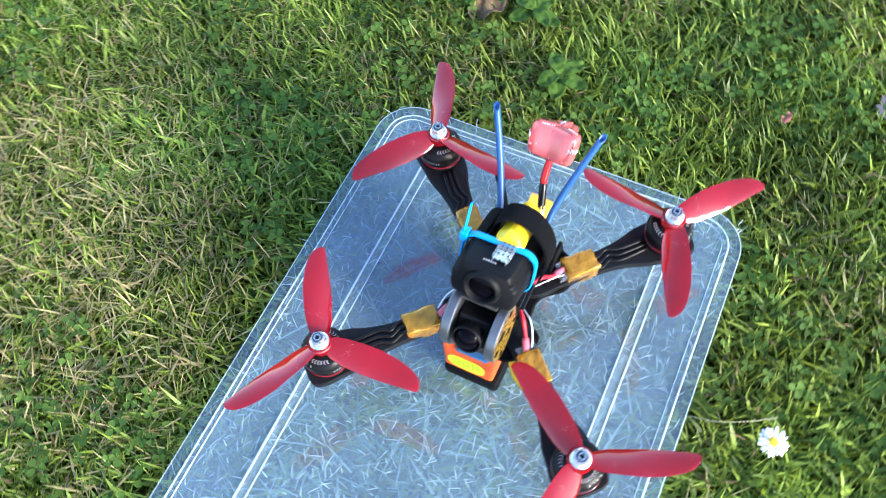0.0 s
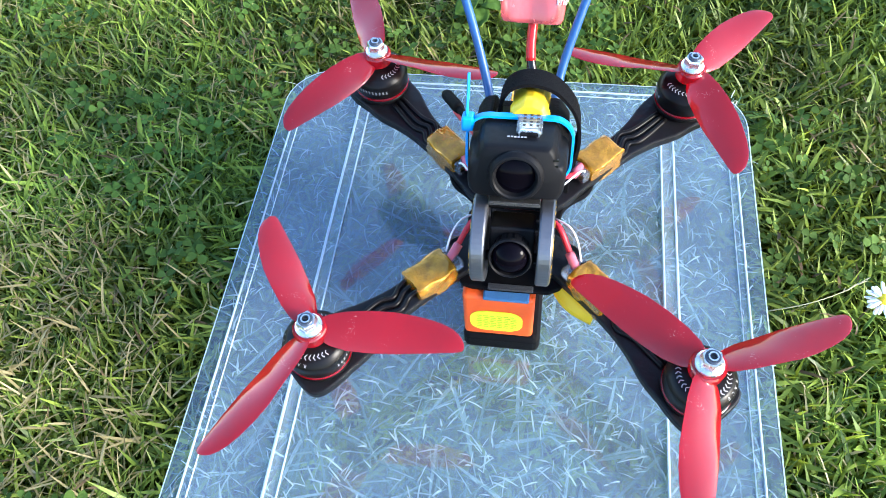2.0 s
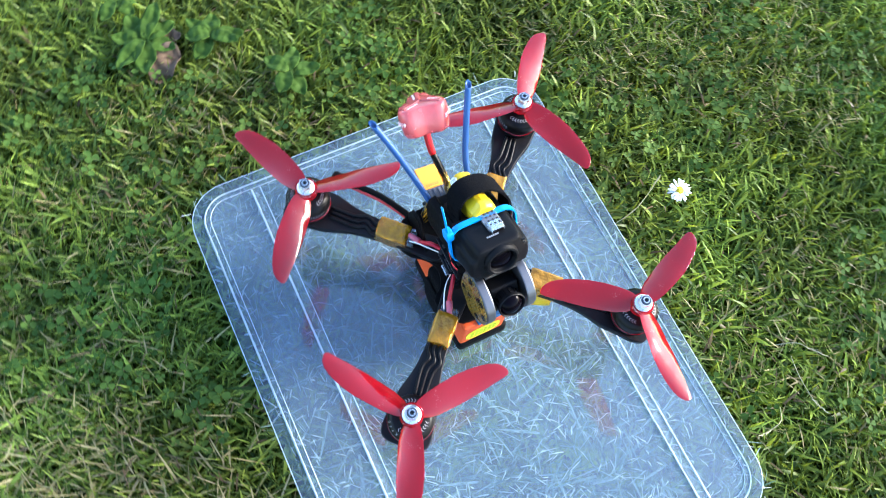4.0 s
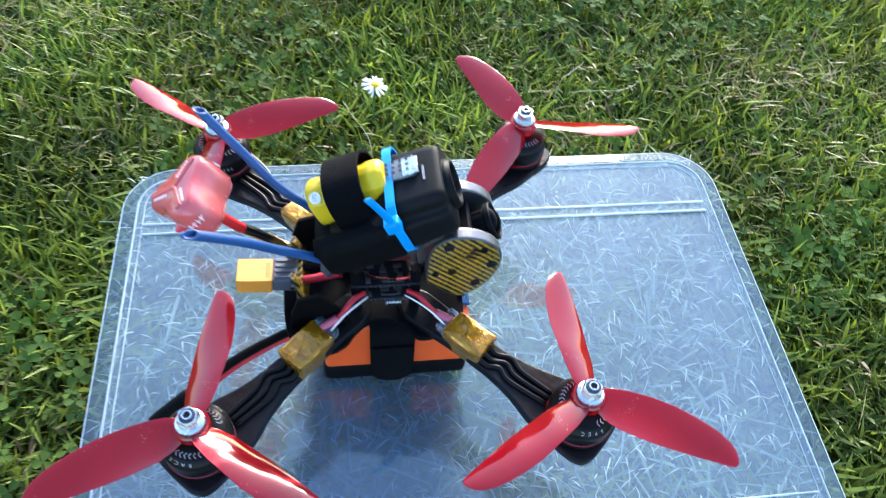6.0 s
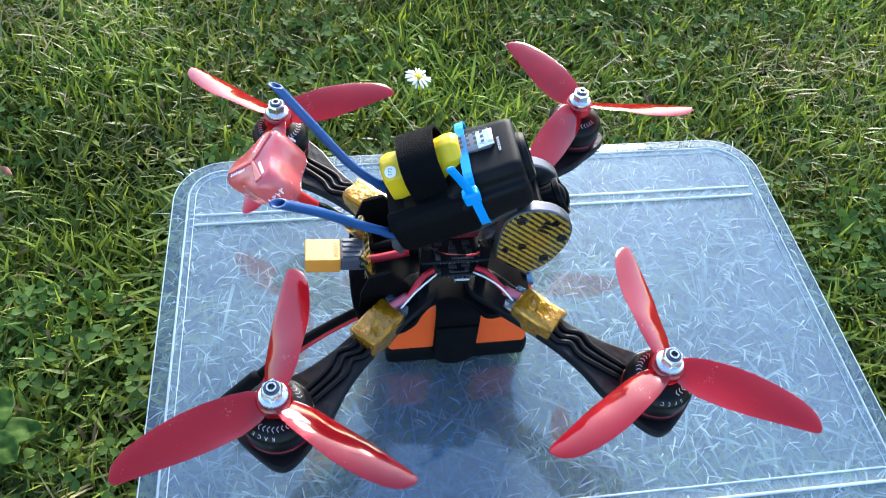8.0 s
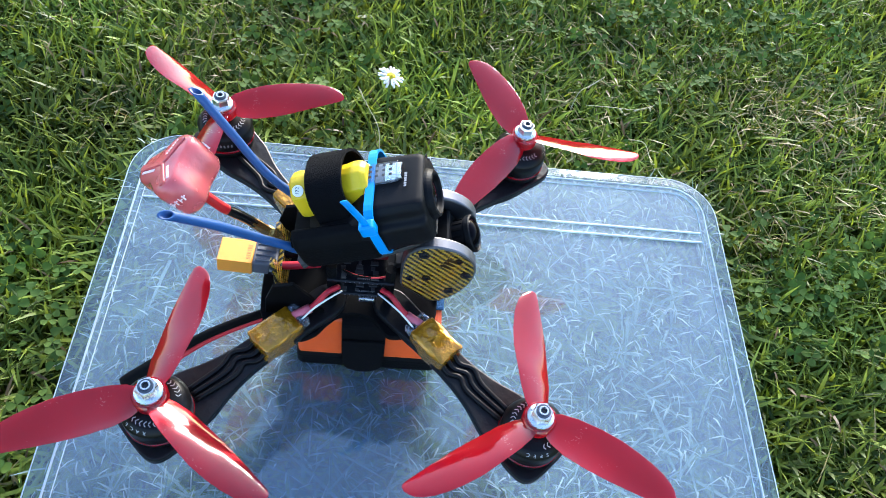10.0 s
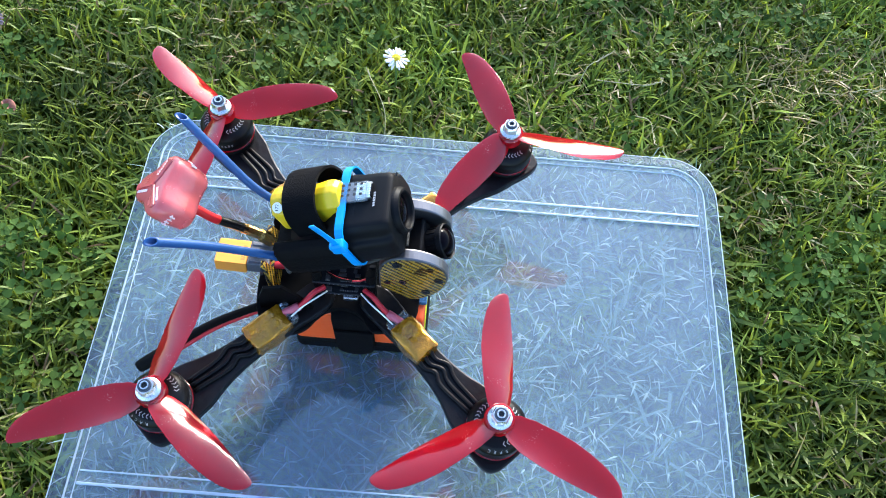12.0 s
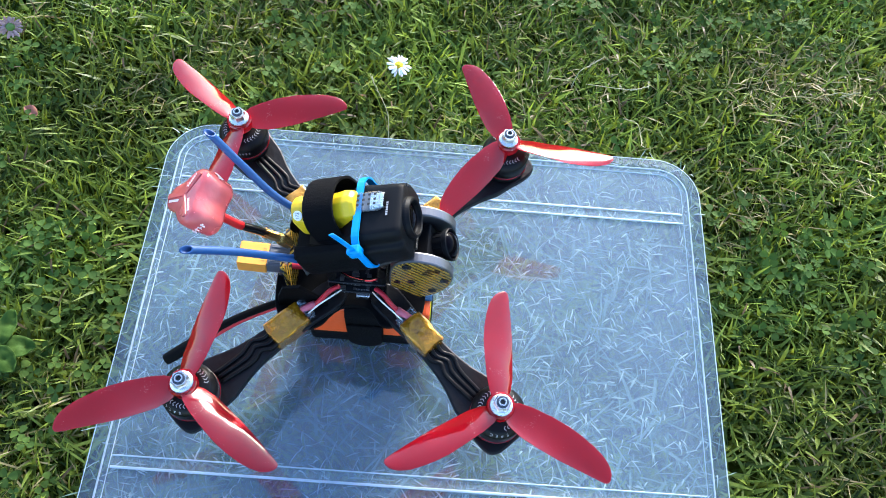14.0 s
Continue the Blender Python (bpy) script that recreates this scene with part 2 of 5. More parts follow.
M_dead = material("dead_leaf", (0.12, 0.075, 0.045), 0.85, vary=0.6, scale=70, bump=0.8, bump_scale=180)
M_broad = material("broad_leaf", (0.036, 0.074, 0.008), 0.75, vary=0.3, scale=60, bump=0.5, bump_scale=160, spec=0.2)


def twill_material():
    """Gold and black twill weave under clear resin."""
    m = material("gold_twill_carbon", (0.5, 0.33, 0.04), 0.28, coat=0.5)
    n, l = m.node_tree.nodes, m.node_tree.links
    tc = n.new("ShaderNodeTexCoord")
    sp = n.new("ShaderNodeSeparateXYZ")
    l.new(tc.outputs["Object"], sp.inputs[0])

    def calc(op, a, b=0.0):
        q = n.new("ShaderNodeMath")
        q.operation = op
        for k, v in enumerate((a, b)):
            if isinstance(v, float):
                q.inputs[k].default_value = v
            else:
                l.new(v, q.inputs[k])
        return q.outputs[0]

    xy = calc("ADD", sp.outputs["Y"], sp.outputs["X"])
    u = calc("ADD", calc("MULTIPLY", xy, 1080.0), calc("MULTIPLY", sp.outputs["Z"], -60.0))
    v = calc("ADD", calc("MULTIPLY", sp.outputs["Z"], 1080.0), calc("MULTIPLY", xy, 60.0))
    step = calc("FLOORED_MODULO", calc("SUBTRACT", calc("FLOOR", u), calc("FLOOR", v)), 4.0)
    weft = calc("LESS_THAN", step, 1.5)
    tow = calc("SUBTRACT", 1.0, calc("MULTIPLY", calc("POWER", calc("ABSOLUTE", calc("SUBTRACT", calc("MULTIPLY", calc("FRACT", v), 2.0), 1.0)), 6.0), 0.6))
    fac = calc("MULTIPLY", weft, tow)
    mx = n.new("ShaderNodeMix")
    mx.data_type = "RGBA"
    mx.inputs["A"].default_value = (0.012, 0.009, 0.006, 1)
    mx.inputs["B"].default_value = (0.40, 0.24, 0.022, 1)
    l.new(fac, mx.inputs["Factor"])
    l.new(mx.outputs["Result"], n["Principled BSDF"].inputs["Base Color"])
    return m


M_twill = twill_material()

# ---- mesh helpers ----
def mesh_ob(name, bm, mat, smooth=False):
    me = bpy.data.meshes.new(name)
    bm.to_mesh(me)
    bm.free()
    for mt in (mat if isinstance(mat, (list, tuple)) else [mat]):
        me.materials.append(mt)
    if smooth:
        me.shade_smooth()
    return new(name, me)


def part(name, bm, mat, parent, label="", smooth=False):
    ob = mesh_ob(name, bm, mat, smooth)
    ob.parent = parent
    return tagged(ob, label) if label else ob


def thing(name, label, category, group="", at=None):
    ob = new(name)
    ob.empty_display_size = 0.01
    if at is not None:
        ob.matrix_world = at
    return tagged(ob, label, category, group)


def box(bm, x0, x1, y0, y1, z0, z1, bevel=0.0, seg=2, m=None):
    r = bmesh.ops.create_cube(bm, size=1)
    vs = r["verts"]
    for v in vs:
        v.co = Vector((x0 + (v.co.x + 0.5) * (x1 - x0), y0 + (v.co.y + 0.5) * (y1 - y0), z0 + (v.co.z + 0.5) * (z1 - z0)))
    if bevel:
        es = list({e for v in vs for e in v.link_edges})
        r = bmesh.ops.bevel(bm, geom=es, offset=bevel, segments=seg, profile=0.5, affect="EDGES")
        vs = list({v for f in r["faces"] for v in f.verts} | {v for v in vs if v.is_valid})
    if m is not None:
        bmesh.ops.transform(bm, matrix=m, verts=vs)
    return vs


def lathe(bm, prof, n=32, m=None):
    """Spin (radius, height) pairs about z."""
    rings = []
    for r, z in prof:
        if r < 1e-6:
            rings.append([bm.verts.new((0, 0, z))])
        else:
            rings.append([bm.verts.new((r * math.cos(2 * math.pi * i / n), r * math.sin(2 * math.pi * i / n), z)) for i in range(n)])
    for a, b in zip(rings, rings[1:]):
        for i in range(n):
            j = (i + 1) % n
            if len(a) == 1 and len(b) == 1:
                continue
            if len(a) == 1:
                bm.faces.new((a[0], b[j], b[i]))
            elif len(b) == 1:
                bm.faces.new((a[i], a[j], b[0]))
            else:
                bm.faces.new((a[i], a[j], b[j], b[i]))
    vs = [v for r in rings for v in r]
    if m is not None:
        bmesh.ops.transform(bm, matrix=m, verts=vs)
    return vs


def prism(bm, outline, z0, z1, bevel=0.0, m=None, seg=2):
    """Extrude a flat outline (x, y) from z0 to z1."""
    vs = [bm.verts.new((x, y, z0)) for x, y in outline]
    f = bm.faces.new(vs)
    r = bmesh.ops.extrude_face_region(bm, geom=[f])
    top = [g for g in r["geom"] if isinstance(g, bmesh.types.BMVert)]
    for v in top:
        v.co.z = z1
    allv = vs + top
    bmesh.ops.recalc_face_normals(bm, faces=list({f for v in allv for f in v.link_faces}))
    if bevel:
        es = list({e for v in allv for e in v.link_edges if abs(e.verts[0].co.z - e.verts[1].co.z) < 1e-7})
        r = bmesh.ops.bevel(bm, geom=es, offset=bevel, segments=seg, profile=0.5, affect="EDGES")
        allv = list({v for f in r["faces"] for v in f.verts} | {v for v in allv if v.is_valid})
    if m is not None:
        bmesh.ops.transform(bm, matrix=m, verts=allv)
    return allv


def rounded(x0, x1, y0, y1, r, n=8):
    out = []
    for cx, cy, a0 in ((x1 - r, y1 - r, 0), (x0 + r, y1 - r, 90), (x0 + r, y0 + r, 180), (x1 - r, y0 + r, 270)):
        for i in range(n + 1):
            a = radians(a0 + 90 * i / n)
            out.append((cx + r * math.cos(a), cy + r * math.sin(a)))
    return out


def smooth_path(pts, n=8):
    """Catmull-Rom through the points."""
    P = [Vector(p) for p in pts]
    P = [2 * P[0] - P[1]] + P + [2 * P[-1] - P[-2]]
    out = []
    for i in range(1, len(P) - 2):
        for k in range(n):
            t = k / n
            a, b, c, d = P[i - 1:i + 3]
            out.append(0.5 * ((2 * b) + (c - a) * t + (2 * a - 5 * b + 4 * c - d) * t * t + (3 * b - a - 3 * c + d) * t ** 3))
    out.append(P[-2])
    return out


def tube(bm, pts, r, n=10, wide=None, up=None, caps=True):
    """A round (or, with wide, flattened) cord along the points; r may be a list."""
    rings, ref = [], Vector(up) if up else Vector((0.13, 0.21, 1)).normalized()
    for i, p in enumerate(pts):
        d = (pts[min(i + 1, len(pts) - 1)] - pts[max(i - 1, 0)]).normalized()
        s = d.cross(ref).normalized()
        u = s.cross(d)
        rr = r[i] if isinstance(r, (list, tuple)) else r
        w = rr if wide is None else wide
        rings.append([bm.verts.new(p + s * w * math.cos(2 * math.pi * k / n) + u * rr * math.sin(2 * math.pi * k / n)) for k in range(n)])
    for a, b in zip(rings, rings[1:]):
        for k in range(n):
            bm.faces.new((a[k], a[(k + 1) % n], b[(k + 1) % n], b[k]))
    if caps:
        bm.faces.new(rings[0][::-1])
        bm.faces.new(rings[-1])
    return rings


def strip(bm, sec, y0, y1, th, m=None, closed=True):
    """A band with thickness: the section (x, z) swept from y0 to y1, its thickness added outwards."""
    n = len(sec)
    out = []
    for i, (x, z) in enumerate(sec):
        a = sec[(i - 1) % n] if closed or i else sec[i]
        b = sec[(i + 1) % n] if closed or i < n - 1 else sec[i]
        d = Vector((b[0] - a[0], b[1] - a[1])).normalized()
        out.append((x + d.y * th, z - d.x * th))
    rings = []
    for pts in (sec, out):
        for y in (y0, y1):
            rings.append([bm.verts.new((m or Matrix()) @ Vector((x, y, z))) for x, z in pts])
    i0, i1, o0, o1 = rings
    for i in range(n if closed else n - 1):
        j = (i + 1) % n
        for p, q in ((i0, i1), (i1, o1), (o1, o0), (o0, i0)):
            bm.faces.new((p[i], p[j], q[j], q[i]))
    if not closed:
        for i in (0, n - 1):
            bm.faces.new((i0[i], i1[i], o1[i], o0[i]))
    bmesh.ops.recalc_face_normals(bm, faces=bm.faces)


# ---- lawn ----
GROUND = -0.012
bm = bmesh.new()
bmesh.ops.create_grid(bm, x_segments=60, y_segments=60, size=1)
for v in bm.verts:
    v.co.x, v.co.y = [math.copysign(abs(c) ** 5 * 60 + abs(c) * 1.5, c) for c in (v.co.x, v.co.y)]
    v.co.z = GROUND - 0.012 + 0.006 * noise.noise(Vector((v.co.x * 4, v.co.y * 4, 0)))
    if abs(v.co.x) < 0.3 and abs(v.co.y) < 0.35:
        v.co.z = GROUND - 0.014
tagged(mesh_ob("ground", bm, M_soil, True), "mossy soil and thatch under a short garden lawn", "ground", kind="structure")

LID = dict(x0=-0.161, x1=0.134, y0=-0.2285, y1=0.1525)


def blades(name, mat, count, area, length, width, seed, lie=(0.25, 0.95), label="", keep=None, z=GROUND - 0.012, curl=0.6):
    """Many thin curved leaf blades in one mesh."""
    g = np.random.default_rng(seed)
    x0, x1, y0, y1 = area
    x, y = g.uniform(x0, x1, count), g.uniform(y0, y1, count)
    if keep is not None:
        ok = keep(x, y, g)
        x, y = x[ok], y[ok]
    n = len(x)
    L = g.uniform(*length, n)
    w = g.uniform(*width, n)
    a = g.uniform(0, 2 * np.pi, n)
    tilt = g.uniform(*lie, n)
    bend = g.uniform(min(0.1, curl * 0.3), curl, n)
    side = a + np.pi / 2 + g.normal(0, 0.5, n)
    seg = 3
    V = np.zeros((n, seg + 1, 2, 3))
    px, py, pz = x.copy(), y.copy(), np.full(n, z)
    for k in range(seg + 1):
        f = k / seg
        ww = w * (1 - f ** 2.2) * (0.75 + 0.5 * f) * 0.5 + 0.0001
        V[:, k, 0] = np.stack([px + np.cos(side) * ww, py + np.sin(side) * ww, pz], 1)
        V[:, k, 1] = np.stack([px - np.cos(side) * ww, py - np.sin(side) * ww, pz], 1)
        t = tilt + bend * f * 1.6
        step = L / seg
        px, py = px + np.cos(a) * np.sin(t) * step, py + np.sin(a) * np.sin(t) * step
        pz = np.maximum(pz + np.cos(t) * step, z + 0.002)
    base = (np.arange(n) * (seg + 1) * 2)[:, None]
    quad = np.array([[2 * k, 2 * k + 1, 2 * k + 3, 2 * k + 2] for k in range(seg)]).ravel()[None]
    idx = (base + quad).ravel()
    me = bpy.data.meshes.new(name)
    me.vertices.add(n * (seg + 1) * 2)
    me.vertices.foreach_set("co", V.ravel())
    me.loops.add(len(idx))
    me.loops.foreach_set("vertex_index", idx)
    me.polygons.add(n * seg)
    me.polygons.foreach_set("loop_start", np.arange(n * seg) * 4)
    me.materials.append(mat)
    me.update(calc_edges=True)
    me.shade_smooth()
    ob = new(name, me)
    return tagged(ob, label, "grass", kind="stuff")


def off_lid(x, y, g, margin=0.004):
    return ~((x > LID["x0"] - margin) & (x < LID["x1"] + margin) & (y > LID["y0"] - margin) & (y < LID["y1"] + margin))


NEAR = (-0.66, 0.72, -0.62, 0.66)


def outside(x, y, g):
    far = np.clip((np.hypot(x, y) - 1.0) / 1.8, 0, 1)
    return ~((x > NEAR[0]) & (x < NEAR[1]) & (y > NEAR[2]) & (y < NEAR[3])) & (g.uniform(0, 1, len(x)) > far)


blades("outer_grass", M_grass, 180000, (-2.8, 2.8, -2.8, 2.8), (0.018, 0.040), (0.0030, 0.0062), 31, keep=outside, label="short green lawn further off")
blades("grass", M_grass, 250000, NEAR, (0.008, 0.028), (0.0009, 0.0029), 3, keep=off_lid,
       label="short green garden lawn of dense curved blades")

TAU = 2 * math.pi


def leaves(name, mat, count, area, size, seed, label, keep=None, z=GROUND):
    """Clover: three round leaflets on each stalk, joined in one mesh."""
    g = np.random.default_rng(seed)
    V, F = [], []
    xs, ys = g.uniform(area[0], area[1], count), g.uniform(area[2], area[3], count)
    ok = keep(xs, ys, g) if keep else np.ones(count, bool)
    for x, y in zip(xs[ok], ys[ok]):
        s, a0, h = g.uniform(*size), g.uniform(0, TAU), z + g.uniform(-0.002, 0.012)
        tilt = Vector((g.normal(0, 0.35), g.normal(0, 0.35), 1)).normalized()
        q = Vector((0, 0, 1)).rotation_difference(tilt)
        for k in range(3):
            a = a0 + k * TAU / 3
            d, e = Vector((math.cos(a), math.sin(a), 0)), Vector((-math.sin(a), math.cos(a), 0))
            pts = [d * 0.0, d * 0.45 * s + e * 0.38 * s, d * 0.85 * s + e * 0.42 * s, d * 1.0 * s, d * 0.85 * s - e * 0.42 * s, d * 0.45 * s - e * 0.38 * s]
            b = len(V)
            for i, p in enumerate(pts):
                p = p + Vector((0, 0, (0.0 if i in (0, 3) else 0.12 * s)))
                V.append(tuple(Vector((x, y, h)) + q @ p))
            F += [(b, b + 3, b + 2, b + 1), (b, b + 5, b + 4, b + 3)]
    me = bpy.data.meshes.new(name)
    me.from_pydata(V, [], F)
    me.materials.append(mat)
    me.shade_smooth()
    return tagged(new(name, me), label, "clover", kind="stuff")


# bald, straw-coloured spots: x, y, squared reach, strength
WORN = ((-0.30, -0.09, 0.014, 0.75), (-0.42, 0.02, 0.008, 0.45), (0.212, -0.298, 0.0011, 0.8), (0.33, 0.26, 0.004, 0.7), (0.235, -0.345, 0.0007, 0.5))


def bareness(x, y):
    return sum(k * np.exp(-((x - cx) ** 2 + (y - cy) ** 2) / r) for cx, cy, r, k in WORN)


def patchy(f, level, seed, dry=False):
    def keep(x, y, g):
        v = np.array([noise.noise(Vector((a * f, b * f, seed))) for a, b in zip(x, y)])
        bare = 0.5 * bareness(x, y)
        return off_lid(x, y, g) & (v + (bare if dry else 0) > level)
    return keep


blades("grass_tuft", M_grass, 16000, NEAR, (0.020, 0.038), (0.0016, 0.0038), 11, lie=(0.5, 1.15), keep=patchy(9, 0.0, 3.3),
       label="longer bent green grass lying over the lawn")
blades("broad_grass", M_grass, 14000, NEAR, (0.010, 0.026), (0.0026, 0.0042), 12, lie=(0.6, 1.3), keep=patchy(7, -0.05, 9.3),
       label="broader short grass leaves lying among the lawn", z=GROUND - 0.006, curl=0.4)
blades("dry_grass", M_straw, 27000, (-0.64, 0.72, -0.62, 0.66), (0.007, 0.024), (0.0005, 0.0015), 5, lie=(0.8, 1.5), keep=patchy(8, 0.05, 7.7, True),
       label="dry straw-coloured grass stalks lying in the lawn", z=GROUND - 0.004, curl=0.3)


def worn(x, y, g):
    return off_lid(x, y, g) & (g.uniform(0, 1, len(x)) < bareness(x, y))


blades("dry_patch", M_straw, 36000, (-0.6, 0.5, -0.4, 0.36), (0.008, 0.026), (0.0006, 0.0018), 6, lie=(0.8, 1.5), keep=worn,
       label="worn patch of dry straw-coloured grass", z=GROUND - 0.001, curl=0.3)
M_thatch = lawn_material("brown_thatch", (0.07, 0.050, 0.022), (0.19, 0.135, 0.065), 0.2)
blades("thatch", M_thatch, 4000, NEAR, (0.005, 0.016), (0.0008, 0.0022), 7, lie=(0.9, 1.5), keep=patchy(11, -0.1, 5.1),
       label="brown dead leaf bits lying between the grass", z=GROUND + 0.001, curl=0.4)
leaves("clover", M_clover, 11000, (-0.64, 0.72, -0.62, 0.66), (0.0032, 0.0072), 8, "low round clover leaves among the grass", keep=patchy(8, 0.02, 1.9))

# flattened grass under the lid
INNER = (LID["x0"] + 0.004, LID["x1"] - 0.004, LID["y0"] + 0.004, LID["y1"] - 0.004)
blades("flattened_grass", M_grass, 9000, INNER, (0.015, 0.04), (0.0015, 0.0035), 21, lie=(1.35, 1.55), z=-0.0125, curl=0.12,
       label="green grass pressed flat beneath the plastic lid")
# pressed blades are paled: the sheen where grass touches plastic is painted in
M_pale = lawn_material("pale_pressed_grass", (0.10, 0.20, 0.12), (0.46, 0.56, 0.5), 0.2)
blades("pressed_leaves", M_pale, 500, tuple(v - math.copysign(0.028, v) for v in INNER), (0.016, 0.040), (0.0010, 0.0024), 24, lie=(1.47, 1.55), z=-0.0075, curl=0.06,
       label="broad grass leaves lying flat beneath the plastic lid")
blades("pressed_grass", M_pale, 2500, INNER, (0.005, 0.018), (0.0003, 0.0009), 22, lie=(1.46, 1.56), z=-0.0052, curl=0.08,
       label="thin grass blades pressed against the plastic lid, paled by painted sheen")

# near-white slivers paint the glints of grass touching the underside
M_glint = lawn_material("painted_glints", (0.5, 0.58, 0.55), (0.85, 0.88, 0.86), 0.1)
blades("grass_glints", M_glint, 2300, INNER, (0.003, 0.011), (0.0003, 0.0010), 27, lie=(1.48, 1.56), z=-0.0040, curl=0.05,
       label="tiny whitish slivers painting glints of pressed grass under the plastic lid")

# ---- the lid ----
lid = thing("plastic_lid", "clear plastic lid with two ribs and painted-in sky blue, lying flat on the lawn", "lid")
INSET = 0.0105


def ring_strip(bm, inset0, z0, inset1, z1, r=0.031):
    """A band between two rounded outlines of the lid."""
    outs = []
    for inset, z in ((inset0, z0), (inset1, z1)):
        o = rounded(LID["x0"] + inset, LID["x1"] - inset, LID["y0"] + inset, LID["y1"] - inset, max(0.004, r - inset), 10)
        outs.append([bm.verts.new((x, y, z)) for x, y in o])
    a, b = outs
    n = len(a)
    for i in range(n):
        bm.faces.new((a[i], a[(i + 1) % n], b[(i + 1) % n], b[i]))


bm = bmesh.new()
prism(bm, rounded(LID["x0"] + INSET, LID["x1"] - INSET, LID["y0"] + INSET, LID["y1"] - INSET, 0.0205, 10), -0.0026, 0.0, 0.0)
bm.normal_update()
for f in bm.faces:
    f.material_index = 0 if f.normal.z > 0.5 else 1
ob = part("panel", bm, [M_sheet, M_under], lid)
ob.visible_shadow = False
bm = bmesh.new()
ring_strip(bm, 0.0, -0.0046, 0.0, -0.0019)
ring_strip(bm, 0.0, -0.0019, 0.0072, -0.0008)
ring_strip(bm, 0.0072, -0.0008, INSET - 0.0016, -0.0008)
bmesh.ops.remove_doubles(bm, verts=bm.verts, dist=1e-5)
bm.normal_update()
for f in bm.faces:
    if f.normal.z < 0:
        f.normal_flip()
ob = part("flange", bm, M_flange, lid)
ob.visible_shadow = False
bm = bmesh.new()
ring_strip(bm, INSET - 0.0016, -0.0008, INSET - 0.0009, 0.0007)
ring_strip(bm, INSET - 0.0009, 0.0007, INSET - 0.0003, 0.0007)
ring_strip(bm, INSET - 0.0003, 0.0007, INSET, 0.0)
bmesh.ops.remove_doubles(bm, verts=bm.verts, dist=1e-5)
part("rim_wall", bm, M_edge, lid, "whitish raised rim wall")
bm = bmesh.new()
ring_strip(bm, 0.0000, -0.0019, 0.0002, -0.0016)
ring_strip(bm, 0.0002, -0.0016, 0.0008, -0.0016)
bmesh.ops.remove_doubles(bm, verts=bm.verts, dist=1e-5)
part("outer_edge", bm, M_edge, lid, "whitish outer plastic edge")
bm = bmesh.new()
ring_strip(bm, INSET + 0.0034, 0.0003, INSET + 0.0036, 0.0008)
ring_strip(bm, INSET + 0.0036, 0.0008, INSET + 0.0040, 0.0003)
part("inner_bead", bm, M_edge, lid, "fine whitish inner bead")
bm = bmesh.new()
ring_strip(bm, 0.0062, -0.0008, 0.0064, -0.0003)
ring_strip(bm, 0.0064, -0.0003, 0.0068, -0.0006)
bmesh.ops.remove_doubles(bm, verts=bm.verts, dist=1e-5)
part("rim_bead", bm, M_under, lid)
# glints that shift between a rib's walls are painted whitish on both edges
for (xb, wb), (xw, ww) in (((0.0804, 0.0012), (0.0876, 0.0014)), ((-0.1098, 0.0016), (-0.1030, 0.0008))):
    lo, hi = min(xb, xw), max(xb, xw)
    y0, y1 = LID["y0"] + INSET + 0.0045, LID["y1"] - INSET - 0.0045
    bm = bmesh.new()
    box(bm, lo, hi, y0, y1, 0.0004, 0.0010)
    bm.normal_update()
    ob = part("rib", bm, M_under, lid)
    ob.visible_shadow = False
    for x, w in ((xb, wb), (xw, ww)):
        bm = bmesh.new()
        box(bm, x - w / 2, x + w / 2, y0, y1, 0.0003, 0.0014, w * 0.3, 2)
        part("rib_edge", bm, M_edge, lid, "rib edge whitened by a painted glint")

# ---- the racing drone ----
drone = thing("racing_drone", "black carbon racing drone with red propellers, standing on plastic lid", "drone")
CX = CY = 0.0797
ARM_Z0, ARM_Z1 = 0.0555, 0.0605

# carbon base frame: four arms from a bow-shaped middle
bm = bmesh.new()
half_out = [(0.0175, -0.0375), (0.0250, -0.0330), (0.0300, -0.0260), (0.0318, -0.0150), (0.0245, -0.0085), (0.0208, 0.0), (0.0222, 0.0090), (0.0270, 0.0148), (0.0330, 0.0195),
            (0.0366, 0.0275), (0.0335, 0.0360), (0.0225, 0.0470)]
frame_out = half_out + [(-x, y) for x, y in reversed(half_out)]
prism(bm, [(p.x, p.y) for p in smooth_path([(x, y, 0) for x, y in frame_out + frame_out[:1]], 4)[:-1]], 0.0535, 0.0572, 0.0006)
part("base_plate", bm, M_carbon, drone)


def arm_outline():
    """Along +x: from the middle out to a round motor pad."""
    R = math.hypot(CX, CY)
    up = [(0.012, 0.0030), (0.019, 0.0082), (0.030, 0.0085), (0.050, 0.0072), (0.070, 0.0076), (0.084, 0.0098), (0.096, 0.0134), (R - 0.006, 0.0146), (R, 0.0156),
          (R + 0.0070, 0.0160), (R + 0.0122, 0.0146), (R + 0.0148, 0.0105), (R + 0.0154, 0.0050)]
    half = up + [(R + 0.0155, 0.0)] + [(x, -y) for x, y in reversed(up)]
    return [(p.x, p.y) for p in smooth_path([(x, y, 0) for x, y in half], 3)]


